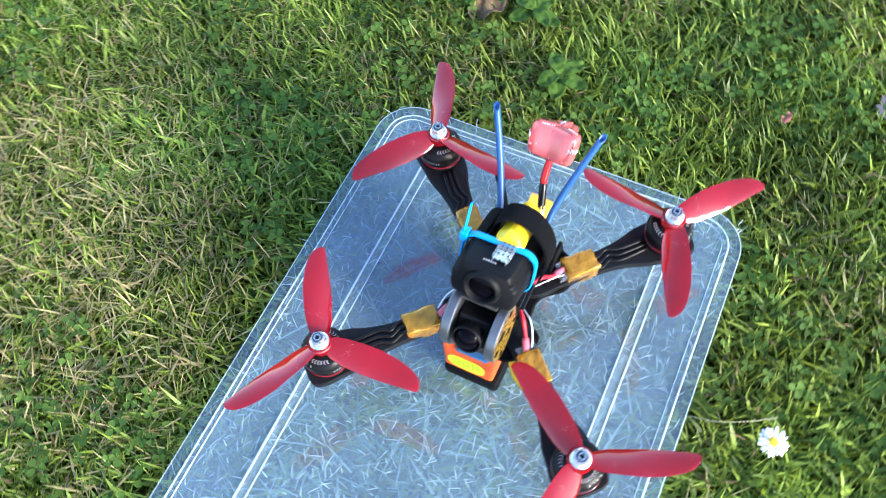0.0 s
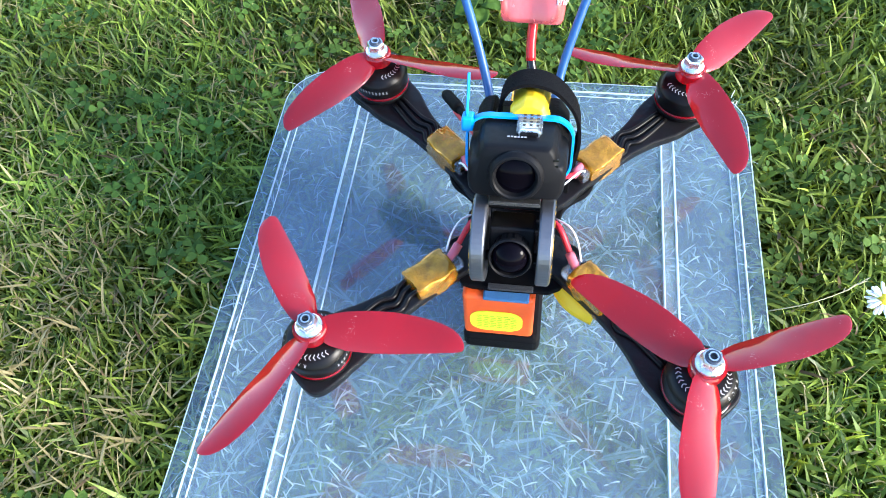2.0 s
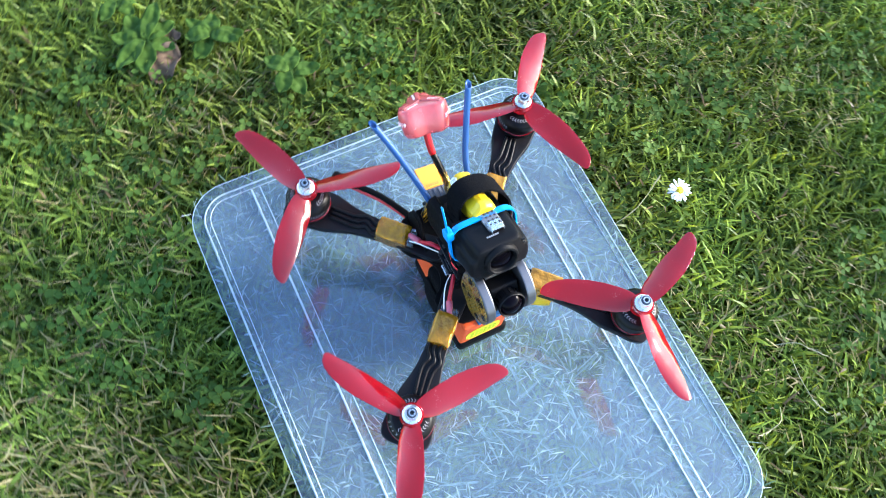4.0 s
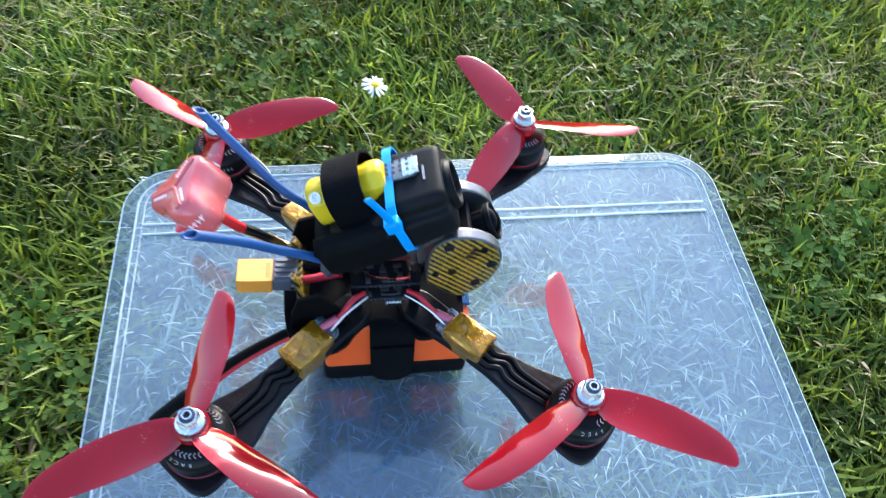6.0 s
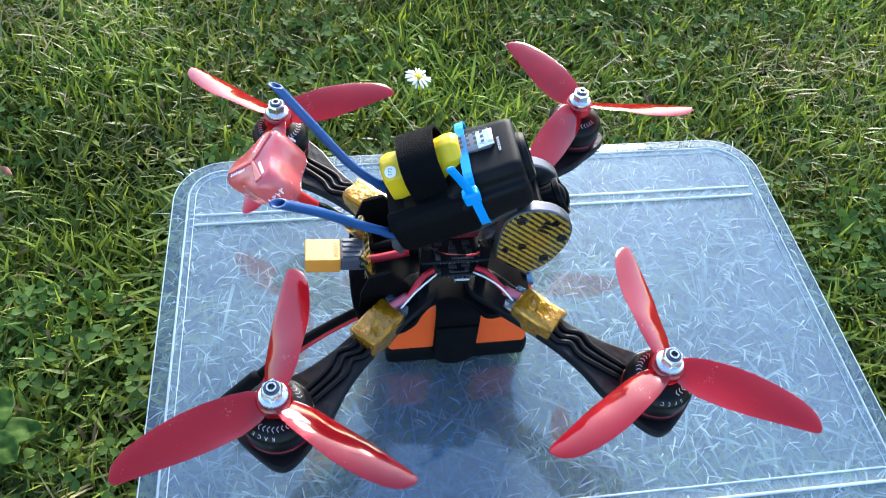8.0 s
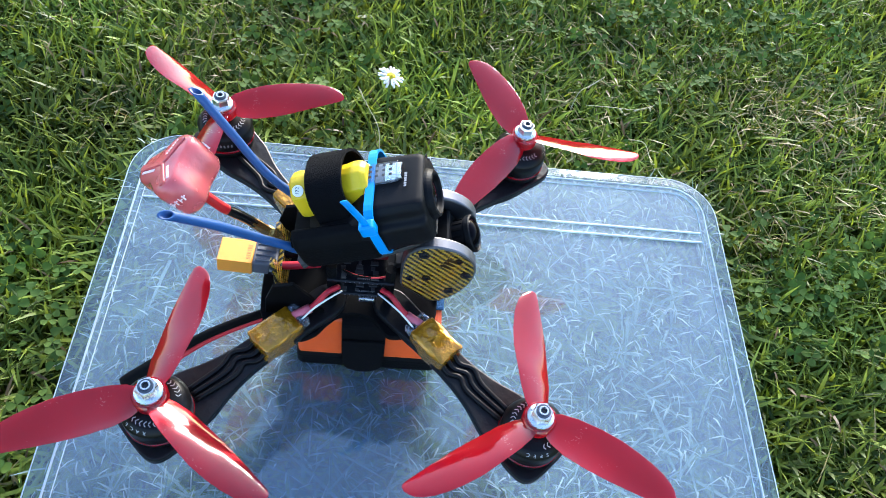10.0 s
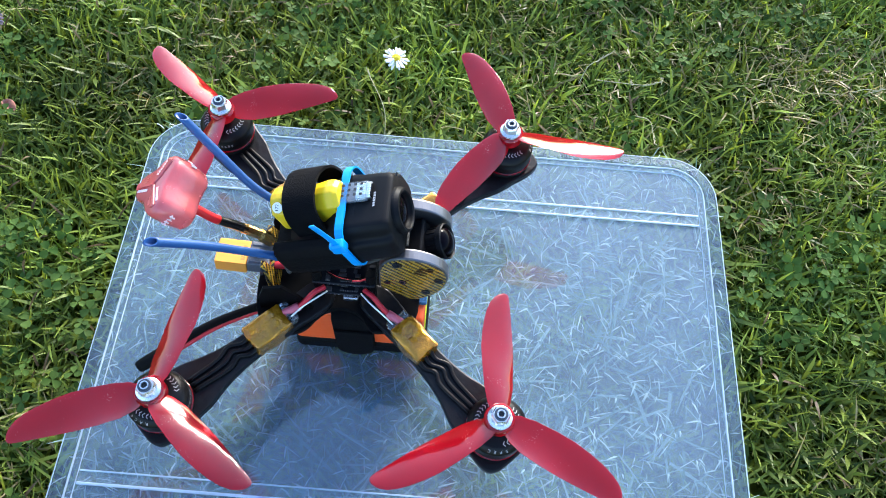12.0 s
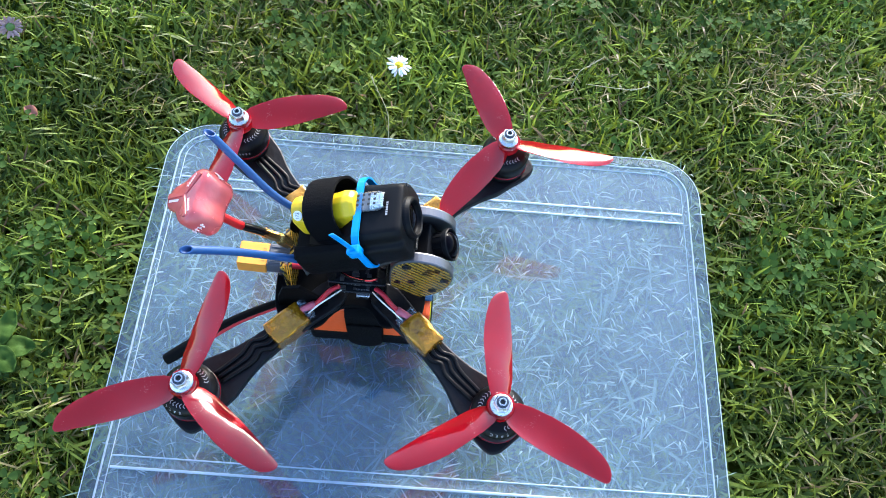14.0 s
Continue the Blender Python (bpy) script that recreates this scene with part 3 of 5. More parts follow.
def ring_text(bm, words, radius, z, slope, size, step):
    """Letters standing side by side round the z axis on a cone that falls outwards by slope degrees."""
    for k, ch in enumerate(words):
        if ch == " ":
            continue
        cu = bpy.data.curves.new("letter", "FONT")
        cu.body, cu.size, cu.align_x, cu.align_y = ch, size, "CENTER", "CENTER"
        tmp = bpy.data.objects.new("letter", cu)
        me = bpy.data.meshes.new_from_object(tmp)
        me.transform(Matrix.Rotation(radians(-k * step), 4, "Z") @ pose(radius, 0, z, 0, slope, 0) @ pose(0, 0, 0.00012, 0, 0, -90))
        bm.from_mesh(me)
        bpy.data.objects.remove(tmp)
        bpy.data.curves.remove(cu)
        bpy.data.meshes.remove(me)


def motor_parts():
    """A brushless motor round z at the pad: base, bell, red ring, bell top with print."""
    bm = bmesh.new()
    lathe(bm, [(0, 0.0602), (0.0125, 0.0602), (0.0138, 0.0612), (0.0138, 0.0632), (0.0128, 0.0642), (0, 0.0642)], 36)
    base = part("motor_base", bm, M_bell, drone)
    bm = bmesh.new()
    lathe(bm, [(0.0118, 0.0645), (0.0143, 0.0645), (0.0145, 0.0650), (0.0145, 0.0655), (0.0140, 0.0658), (0.0118, 0.0658)], 40)
    ring = part("motor_ring", bm, M_red, drone, "thin red anodised ring")
    bm = bmesh.new()
    lathe(bm, [(0.0118, 0.0660), (0.0141, 0.0660), (0.0143, 0.0663), (0.0143, 0.0738), (0.0141, 0.0745), (0.0118, 0.0770), (0.0112, 0.0773), (0.0070, 0.0786), (0, 0.0788)], 40)
    bell = part("motor_bell", bm, M_bell, drone, smooth=True)
    # lettering round the bell's chamfer, and a ring of slanted ticks nearer the hub
    bm = bmesh.new()
    ring_text(bm, "RACE SPEC", 0.0129, 0.0758, 47, 0.0023, 12.5)
    for k in range(34):
        if k % 17 > 11:
            continue
        m = Matrix.Rotation(k * TAU / 34 + 2.0, 4, "Z") @ pose(0.0099, 0, 0.07777, 0, 17, 0)
        for s in (-1, 1):
            box(bm, -0.0007, 0.0007, -0.00018, 0.00018, 0, 0.00012, m=m @ pose(0.0006 * s, 0, 0, 0, 0, 38 * s))
    p2 = part("print", bm, M_print, bell, "white printed lettering")
    p2["kind"] = "stuff"
    bm = bmesh.new()
    for k in range(9):
        a = k * TAU / 48 + 1.0
        m = Matrix.Rotation(a, 4, "Z") @ pose(0.0143, 0, 0.0705, 0, 90, 0)
        box(bm, -0.0009, 0.0009, -0.0004, 0.0004, 0, 0.00015, m=m)
    p3 = part("print", bm, M_faint, bell)
    p3["kind"] = "stuff"
    return base, ring, bell


LEAD = [(4, 4.2), (8, 6.0), (15, 7.0), (25, 7.2), (35, 6.6), (43, 5.2), (50, 3.4), (55, 1.6), (59, -0.6), (61.5, -2.9), (62.8, -4.9), (63.5, -6.9)]
TRAIL = [(4, -4.5), (8, -7.0), (15, -9.2), (25, -10.3), (35, -10.6), (43, -10.5), (50, -10.4), (55, -10.3), (59, -10.3), (61.5, -10.1), (62.8, -9.7), (63.5, -8.6)]


def blade_mesh(flip):
    """One swept, twisted and cambered blade along +x; flip mirrors it."""
    bm = bmesh.new()
    rs = [4.5, 6, 8, 11, 15, 20, 25, 30, 35, 39, 43, 47, 50, 53, 55, 57, 59, 60.5, 61.5, 62.3, 62.8, 63.2, 63.5]
    lead = np.interp(rs, *zip(*LEAD))
    trail = np.interp(rs, *zip(*TRAIL))
    prev, top, bot = None, [], []
    for r, a, b in zip(rs, lead, trail):
        f = r / 63.2
        tw = min(radians(29), math.atan(115.0 / (TAU * r)) * 0.82)
        chord = a - b
        rows = []
        for side in (1, -1):
            row = []
            for s in (0, 0.012, 0.05, 0.16, 0.33, 0.5, 0.67, 0.84, 0.95, 0.988, 1):
                y = b + chord * s
                camber = 0.05 * chord * (1 - (2 * s - 1) ** 2)
                th = 0.72 * (1 - 0.5 * f) * max(0.10, (1 - (2 * s - 1) ** 6))
                z = camber + side * th * 0.5
                yy, zz = y * math.cos(tw) - z * math.sin(tw), (y + 2.6) * math.sin(tw) + z * math.cos(tw)
                row.append(bm.verts.new((r / 1000, flip * yy / 1000, zz / 1000)))
            rows.append(row)
        t, u = rows
        loop = t + u[::-1]
        if prev:
            n = len(loop)
            for i in range(n):
                bm.faces.new((prev[i], prev[(i + 1) % n], loop[(i + 1) % n], loop[i]))
        else:
            bm.faces.new(loop[::-1])
        prev = loop
    bm.faces.new(prev)
    bmesh.ops.recalc_face_normals(bm, faces=bm.faces)
    me = bpy.data.meshes.new("blade")
    bm.to_mesh(me)
    bm.free()
    me.materials.append(M_red)
    me.shade_smooth()
    return me


BLADE = {1: blade_mesh(1), -1: blade_mesh(-1)}
TIPS = {(-1, -1): 119.6, (1, -1): 146.5, (-1, 1): 114.1, (1, 1): 47.1}     # where a blade's tip points, degrees
wires = [[(0.058, -0.0042), (0.066, -0.0052), (0.072, -0.0022), (0.079, -0.0046), (0.098, -0.0030)],
         [(0.058, 0.0), (0.066, -0.0016), (0.073, 0.0016), (0.080, -0.0008), (0.098, 0.0)],
         [(0.058, 0.0040), (0.066, 0.0024), (0.073, 0.0054), (0.081, 0.0030), (0.098, 0.0030)]]
for sx, sy in ((-1, -1), (1, -1), (-1, 1), (1, 1)):
    ang = math.degrees(math.atan2(sy, sx))
    spin = Matrix.Rotation(radians(ang), 4, "Z")
    bm = bmesh.new()
    prism(bm, arm_outline(), ARM_Z0, ARM_Z1, 0.0009, spin)
    part("arm", bm, M_arm, drone, "black carbon arm")
    for o in motor_parts():
        o.location = (sx * CX, sy * CY, 0)
        o.rotation_euler = (0, 0, radians(ang + 40))
    # propeller: hub with three blades
    flip = 1 if sx * sy > 0 else -1
    bm = bmesh.new()
    lathe(bm, [(0.0030, 0.0792), (0.0062, 0.0792), (0.0070, 0.0800), (0.0072, 0.0850), (0.0066, 0.0858), (0.0030, 0.0858)], 36)
    prop = part("propeller", bm, M_red, drone, "glossy red three-bladed propeller", smooth=False)
    prop.location = (sx * CX, sy * CY, 0.0011)
    for k in range(3):
        b = new("blade", BLADE[flip])
        b.parent = prop
        b.location = (0, 0, 0.0822)
        b.rotation_euler = (0, 0, radians(TIPS[sx, sy] + flip * 7.0 + 120 * k))
    bm = bmesh.new()
    lathe(bm, [(0.0028, 0.0860), (0.0056, 0.0860), (0.0058, 0.0866), (0.0056, 0.0872), (0.0044, 0.0880), (0.0028, 0.0880)], 30)
    flange = part("nut_flange", bm, M_steel, drone, "silver flange nut")
    flange.location = (sx * CX, sy * CY, 0.0011)
    bm = bmesh.new()
    lathe(bm, [(0.0026, 0.0878), (0.0045, 0.0878), (0.0045, 0.0914), (0.0040, 0.0922), (0.0026, 0.0922)], 6)
    o = part("hex", bm, M_steel, flange)
    o.rotation_euler = (0, 0, radians(17 + 31 * sx + 11 * sy))
    bm = bmesh.new()
    lathe(bm, [(0.0021, 0.0912), (0.0031, 0.0912), (0.0031, 0.0925), (0.0028, 0.0928), (0.0021, 0.0928)], 24)
    part("insert", bm, M_nylon, flange, "dull blue nylon insert")
    bm = bmesh.new()
    lathe(bm, [(0.0, 0.0900), (0.0013, 0.0900), (0.0014, 0.0934), (0.0020, 0.0934), (0.0021, 0.079), (0, 0.079)], 24)
    shaft = part("motor_shaft", bm, M_steel, drone)
    shaft.location = (sx * CX, sy * CY, 0.0011)
    bm = bmesh.new()
    lathe(bm, [(0, 0.0922), (0.0013, 0.0922), (0.00135, 0.0902), (0, 0.0902)], 16)
    part("bore", bm, M_gloss, shaft, "dark hollow bore")
    # speed controller wrapped in amber film
    bm = bmesh.new()
    box(bm, 0.0415, 0.0635, -0.0072, 0.0072, 0.0548, 0.0682, 0.0014, 2, spin)
    bmesh.ops.subdivide_edges(bm, edges=bm.edges[:], cuts=5, use_grid_fill=True)
    for v in bm.verts:
        v.co += Vector([noise.noise(v.co * 150 + Vector((k * 9.1 + sx, sy * 3.0, 0))) * 0.0010 + noise.noise(v.co * 520 + Vector((k * 5.3, sx, sy))) * 0.00045 for k in range(3)])
    esc = part("speed_controller", bm, M_kapton, drone, "circuit wrapped in crinkled amber film", smooth=True)
    bm = bmesh.new()
    box(bm, 0.0370, 0.0420, -0.0060, 0.0060, 0.0608, 0.0672, 0.001, 2, spin)
    part("clear_sleeve", bm, M_foil, esc, "clear shrink sleeve")
    if (sx, sy) == (1, -1):
        bm = bmesh.new()
        rows = []
        for i in range(9):
            f = i / 8
            x = 0.033 + 0.028 * f
            rows.append([bm.verts.new(spin @ Vector((x, -0.0072 - 0.0035 * math.sin(math.pi * f) * u - 0.0012 * u, 0.0565 - 0.006 * u))) for u in (0, 0.35, 0.7, 1)])
        for a, b in zip(rows, rows[1:]):
            for i in range(3):
                bm.faces.new((a[i], a[i + 1], b[i + 1], b[i]))
        bm.normal_update()
        bmesh.ops.solidify(bm, geom=bm.faces[:], thickness=0.0002)
        part("loose_film", bm, M_yellow, esc, "loose end of yellow film", smooth=True)
    for w in wires:
        bm = bmesh.new()
        pts = smooth_path([spin @ Vector((x, y * sx * sy, 0.0614 if i else 0.065)) for i, (x, y) in enumerate(w)], 6)
        tube(bm, pts, 0.00115, 8)
        part("motor_wire", bm, M_bell, drone, smooth=True)
    # power and signal leads to the flight board
    q = lambda x, y, z: Vector((sx * x, sy * y, z))
    bm = bmesh.new()
    tube(bm, smooth_path([q(0.0165, 0.0100, 0.0745), q(0.0205, 0.0150, 0.0752), q(0.0250, 0.0215, 0.0690), q(0.0290, 0.0300, 0.0650)], 6), 0.0014, 8)
    part("power_wire", bm, M_redwire, drone, "red silicone wire", smooth=True)
    bm = bmesh.new()
    tube(bm, smooth_path([q(0.0185, 0.0085, 0.0740), q(0.0245, 0.0140, 0.0765), q(0.0285, 0.0200, 0.0740), q(0.0310, 0.0260, 0.0665)], 6), 0.00045, 8)
    part("signal_wire", bm, M_white, drone, "thin white wire", smooth=True)
    bm = bmesh.new()
    tube(bm, smooth_path([q(0.0255, 0.0225, 0.0680), q(0.0290, 0.0300, 0.0655)], 4), 0.0023, 8)
    part("wire_sleeve", bm, material("pink_shrink", (0.55, 0.12, 0.16), 0.3) if not bpy.data.materials.get("pink_shrink") else bpy.data.materials["pink_shrink"], drone, smooth=True)

# battery hung below the frame
bm = bmesh.new()
box(bm, -0.0224, 0.0118, -0.0410, 0.0310, 0.0140, 0.0520, 0.0022, 3)
battery = part("battery", bm, M_orange, drone, "orange wrapped battery pack")
bm = bmesh.new()
prism(bm, rounded(-0.0128, 0.0128, -0.0098, 0.0098, 0.0075, 6), 0, 0.0004, 0, pose(-0.0062, -0.0411, 0.0300, 90, 0, 0))
lime = part("label", bm, M_lime, battery, "bright lime oval label")
bm = bmesh.new()
for k in range(7):
    for j in range(6):
        x = -0.0158 + j * 0.0033 + 0.0003 * (k % 3)
        box(bm, x, x + 0.0026 - 0.0004 * ((k + j) % 3), -0.0417, -0.0414, 0.0240 + k * 0.0019, 0.0244 + k * 0.0019)
part("fine_print", bm, material("olive_print", (0.42, 0.52, 0.02), 0.6), lime, "lines of tiny olive print")["kind"] = "stuff"
bm = bmesh.new()
box(bm, -0.0230, 0.0158, -0.0428, 0.0322, 0.0004, 0.0145, 0.0035, 3)
part("foam_pad", bm, M_rubber, battery, "black rubber landing pad")
bm = bmesh.new()
box(bm, -0.0125, 0.0090, -0.0418, -0.0300, 0.0512, 0.0533, 0.0008, 2)
part("foam_strip", bm, M_foam, battery, "blue foam strip")
bm = bmesh.new()
sec = [(x, z) for x, z in rounded(-0.0235, 0.0145, 0.0120, 0.0532, 0.004, 4)]
strip(bm, sec, -0.0140, 0.0080, 0.0012)
part("battery_strap", bm, M_velcro, battery, "wide black hook-and-loop strap")
bm = bmesh.new()
prism(bm, [(-0.0105, 0.024)] + [(0.0105 * math.cos(a), 0.0105 * math.sin(a)) for a in [radians(180 + 180 * i / 14) for i in range(15)]] + [(0.0105, 0.024)],
      -0.0008, 0.0008, 0.0004, Matrix.Translation((-0.0258, -0.0030, 0.0140)) @ pose(0, 0, 0, 90, 0, 90))
part("strap_end", bm, M_velcro, battery, "rounded strap end")

# battery lead with its black cover
P_lead = smooth_path([(-0.010, 0.030, 0.040), (-0.016, 0.045, 0.044), (-0.028, 0.072, 0.040), (-0.040, 0.093, 0.032), (-0.0490, 0.1085, 0.0255)], 7)
bm = bmesh.new()
tube(bm, P_lead, 0.0022, 10)
part("battery_lead", bm, M_rubber, drone, "thick black battery lead", smooth=True)
bm = bmesh.new()
tube(bm, [p + Vector((0.0008, -0.0026, -0.0034)) for p in P_lead[:-4]], 0.0019, 10)
part("battery_lead", bm, M_redwire, drone, "thick red battery lead", smooth=True)
bm = bmesh.new()
tube(bm, [P_lead[-8], P_lead[-7], P_lead[-1], P_lead[-1] + (P_lead[-1] - P_lead[-2]) * 1.2], [0.0030, 0.0036, 0.0036, 0.0034], 12)
part("lead_cover", bm, M_rubber, drone, "black rubber lead cover", smooth=True)

# flight board stack
for z, w in ((0.0715, 0.0180), (0.0800, 0.0165)):
    bm = bmesh.new()
    box(bm, -w - 0.001, w, -0.0155, 0.0155, z, z + 0.0016, 0.0003, 1)
    board = part("circuit_board", bm, M_pcb, drone)
    rnd = random.Random(int(z * 1e4))
    for k in range(16):
        bm = bmesh.new()
        x = -w + 0.001 + (k % 4) * 0.0026 + rnd.uniform(0, 0.0008)
        y = -0.0125 + (k // 4) * 0.0068 + rnd.uniform(-0.001, 0.001)
        sx, sy = rnd.uniform(0.0006, 0.0013), rnd.uniform(0.0006, 0.0020)
        box(bm, x - sx, x + sx, y - sy, y + sy, z + 0.0016, z + 0.0016 + rnd.uniform(0.0005, 0.0013), 0.0001, 1)
        part("chip", bm, M_chip, board)
    bm = bmesh.new()
    for k in range(9):
        box(bm, -w + 0.0004, -w + 0.0011, -0.0060 + k * 0.0009, -0.0056 + k * 0.0009, z + 0.0016, z + 0.0018)
        box(bm, -w - 0.0012, -w - 0.00102, -0.0100 + k * 0.0021, -0.0096 + k * 0.0021, z + 0.0005, z + 0.0010)
    part("solder_pads", bm, M_faint, board)["kind"] = "stuff"
bm = bmesh.new()
box(bm, -0.0206, -0.0150, -0.0070, 0.0006, 0.0687, 0.0713, 0.0006, 2)
usb = part("usb_socket", bm, M_steel, drone, "small silver socket")
bm = bmesh.new()
box(bm, -0.0208, -0.0204, -0.0063, -0.0001, 0.0693, 0.0707)
part("slot", bm, M_gloss, usb)
for x in (-0.0145, 0.0145):
    for y in (-0.0135, 0.0135):
        bm = bmesh.new()
        lathe(bm, [(0, 0.0575), (0.0026, 0.0575), (0.0026, 0.0900), (0, 0.0900)], 6, Matrix.Translation((x, y, 0)))
        part("standoff", bm, M_rubber, drone)
bm = bmesh.new()
box(bm, -0.0060, 0.0130, -0.0120, 0.0120, 0.0835, 0.0885, 0.001)
part("video_module", bm, material("dark_red_board", (0.12, 0.01, 0.015), 0.4), drone, "red circuit module under the top plate")
for k, mat in enumerate((M_redwire, M_rubber, M_rubber)):
    bm = bmesh.new()
    tube(bm, smooth_path([(-0.0135, -0.0125 + 0.0012 * k, 0.082), (-0.0165, -0.0065 + 0.001 * k, 0.0845), (-0.0155, 0.0015 + k * 0.001, 0.0838), (-0.0120, 0.009, 0.0825)], 6), 0.0005, 6)
    part("thin_wire", bm, mat, drone, smooth=True)

# top plate, slanting up to the nose, and the camera cradle on it
PITCH = 22.0
CAM = Matrix.Translation((0, 0.0300, 0.0925)) @ Matrix.Rotation(radians(-PITCH), 4, "X") @ pose(0, 0, 0, 0, 0, 180)   # +y of this runs forward along the body, z up
bm = bmesh.new()
prism(bm, [(-0.0150, 0.001), (0.0150, 0.001), (0.0190, 0.004), (0.0150, 0.010), (0.0170, 0.018), (0.0190, 0.040), (0.0150, 0.058), (-0.0150, 0.058), (-0.0190, 0.040),
           (-0.0170, 0.018), (-0.0150, 0.010), (-0.0190, 0.004)], -0.0030, -0.0006, 0.0004, CAM)
part("top_plate", bm, M_plate, drone, "slanting black carbon top plate")
bm = bmesh.new()
prism(bm, [(-0.0190, -0.004), (0.0190, -0.004), (0.0205, 0.006), (0.0165, 0.014), (0.0150, 0.022), (0.0105, 0.022), (0.0090, 0.010), (-0.0090, 0.010), (-0.0105, 0.022), (-0.0150, 0.022), (-0.0165, 0.014), (-0.0205, 0.006)], -0.0012, 0.0012, 0.0004,
      Matrix.Translation((0, 0.0375, 0.0640)) @ pose(0, 0, 0, 78, 0, 0) @ Matrix.Diagonal((0.8, 0.86, 1, 1)))
rear = part("rear_plate", bm, M_twill, drone, "gold and black twill carbon plate")
for x in (-0.0112, 0.0112):
    for z in (0.0670, 0.0770):
        bm = bmesh.new()
        lathe(bm, [(0, 0.0024), (0.0010, 0.0024), (0.0016, 0.0030), (0.0028, 0.0028), (0.0030, 0.0012), (0, 0.0012)], 16,
              Matrix.Translation((x, 0.0375 + (z - 0.064) * 0.21, z)) @ pose(0, 0, 0, -78, 0, 0))
        part("screw", bm, M_gloss, rear)

# rear side skirts of the frame
for sx in (-1, 1):
    bm = bmesh.new()
    prism(bm, [(0.0150, 0.0572), (0.0445, 0.0572), (0.0435, 0.0690), (0.0395, 0.0810), (0.0300, 0.0840), (0.0220, 0.0730)], -0.0010, 0.0010, 0.0003,
          Matrix.Translation((sx * 0.0225, 0, 0)) @ Matrix(((0, 0, 1, 0), (1, 0, 0, 0), (0, 1, 0, 0), (0, 0, 0, 1))))
    part("side_plate", bm, M_carbon, drone)

# front side discs of twill carbon that hold the pilot camera
to_side = Matrix(((0, 0, 1, 0), (1, 0, 0, 0), (0, 1, 0, 0), (0, 0, 0, 1)))
def low(z):
    return z if z < 0.0955 else 0.0955 + (z - 0.0955) * 0.76


cheek = [(-0.0180, 0.1020), (-0.0200, 0.1120), (-0.0265, 0.1195), (-0.0345, 0.1205), (-0.0430, 0.1165), (-0.0492, 0.1085), (-0.0515, 0.0980), (-0.0500, 0.0870),
         (-0.0450, 0.0770), (-0.0385, 0.0705), (-0.0335, 0.0690), (-0.0290, 0.0720), (-0.0215, 0.0785), (-0.0180, 0.0830)]
cheek = [(p.x, low(p.y) - 0.0015) for p in smooth_path([(a, b, 0) for a, b in cheek + cheek[:1]], 4)[:-1]]
for sx in (-1, 1):
    bm = bmesh.new()
    prism(bm, cheek, -0.0030, 0.0030, 0.0009, Matrix.Translation((sx * 0.0136, 0, 0)) @ to_side)
    ch = part("cheek_plate", bm, M_alu, drone, "rounded cheek with bare metallic edge")
    bm = bmesh.new()
    cy0, cz0 = -0.0345, 0.0955
    prism(bm, [(cy0 + (y - cy0) * 0.945, cz0 + (z - cz0) * 0.945) for y, z in cheek], -0.0003, 0.0003, 0.0001,
          Matrix.Translation((sx * 0.0166, 0, 0)) @ to_side)
    part("twill_face", bm, M_twill, ch, "gold and black twill carbon face")
    for y, z, r in ((-0.0270, 0.1130, 0.0024), (-0.0425, 0.1090, 0.0018), (-0.0470, 0.0950, 0.0024), (-0.0295, 0.0905, 0.0020), (-0.0410, 0.0810, 0.0022), (-0.0220, 0.0890, 0.0016)):
        bm = bmesh.new()
        lathe(bm, [(0, 0), (r * 0.45, 0), (r * 0.5, 0.0004), (r, 0.0004), (r, -0.0003), (0, -0.0003)], 14,
              Matrix.Translation((sx * 0.0170, y, low(z) - 0.0015)) @ pose(0, 0, 0, 0, 90 * sx, 0))
        part("screw", bm, M_gloss, ch)
    for k in range(3):
        bm = bmesh.new()
        prism(bm, rounded(-0.0030, 0.0030, -0.0007, 0.0007, 0.0006, 3), -0.0001, 0.0002, 0, Matrix.Translation((sx * 0.0169, -0.0375 - 0.0012 * k, 0.0990 + 0.0024 * k)) @ to_side @ pose(0, 0, 0, 0, 0, 30))
        part("vent_slot", bm, M_gloss, ch)

# bare carbon lips in front, between the cheeks
M_lip = material("bare_carbon_edge", (0.022, 0.022, 0.022), 0.5, vary=0.8, scale=1500, bump=0.6, bump_scale=1800)
bm = bmesh.new()
box(bm, -0.0104, 0.0104, 0.0560, 0.0658, -0.0026, -0.0008, 0.0003, 1, CAM)
part("plate_lip", bm, M_lip, drone, "bare grey carbon plate edge")
bm = bmesh.new()
box(bm, -0.0104, 0.0104, -0.0392, -0.0360, 0.0574, 0.0586, 0.0003, 1)
part("plate_lip", bm, M_lip, drone, "bare grey carbon plate edge")

# pilot camera between the cheeks
FPV = Matrix.Translation((0, -0.0500, 0.1035)) @ pose(0, 0, 0, 62, 0, 0)      # z looks forward and up
bm = bmesh.new()
box(bm, -0.0092, 0.0092, -0.0095, 0.0095, -0.0240, -0.0090, 0.001, 2, FPV)
fpv = part("pilot_camera", bm, M_black, drone, "small black pilot camera")
bm = bmesh.new()
lathe(bm, [(0.0070, -0.0095), (0.0074, -0.0090), (0.0074, -0.0035), (0.0086, -0.0028), (0.0088, -0.0006), (0.0083, 0.0), (0.0078, -0.0006), (0.0075, -0.0022), (0.0, -0.0022)], 40, FPV)
part("lens_barrel", bm, M_black, fpv, smooth=False)
bm = bmesh.new()
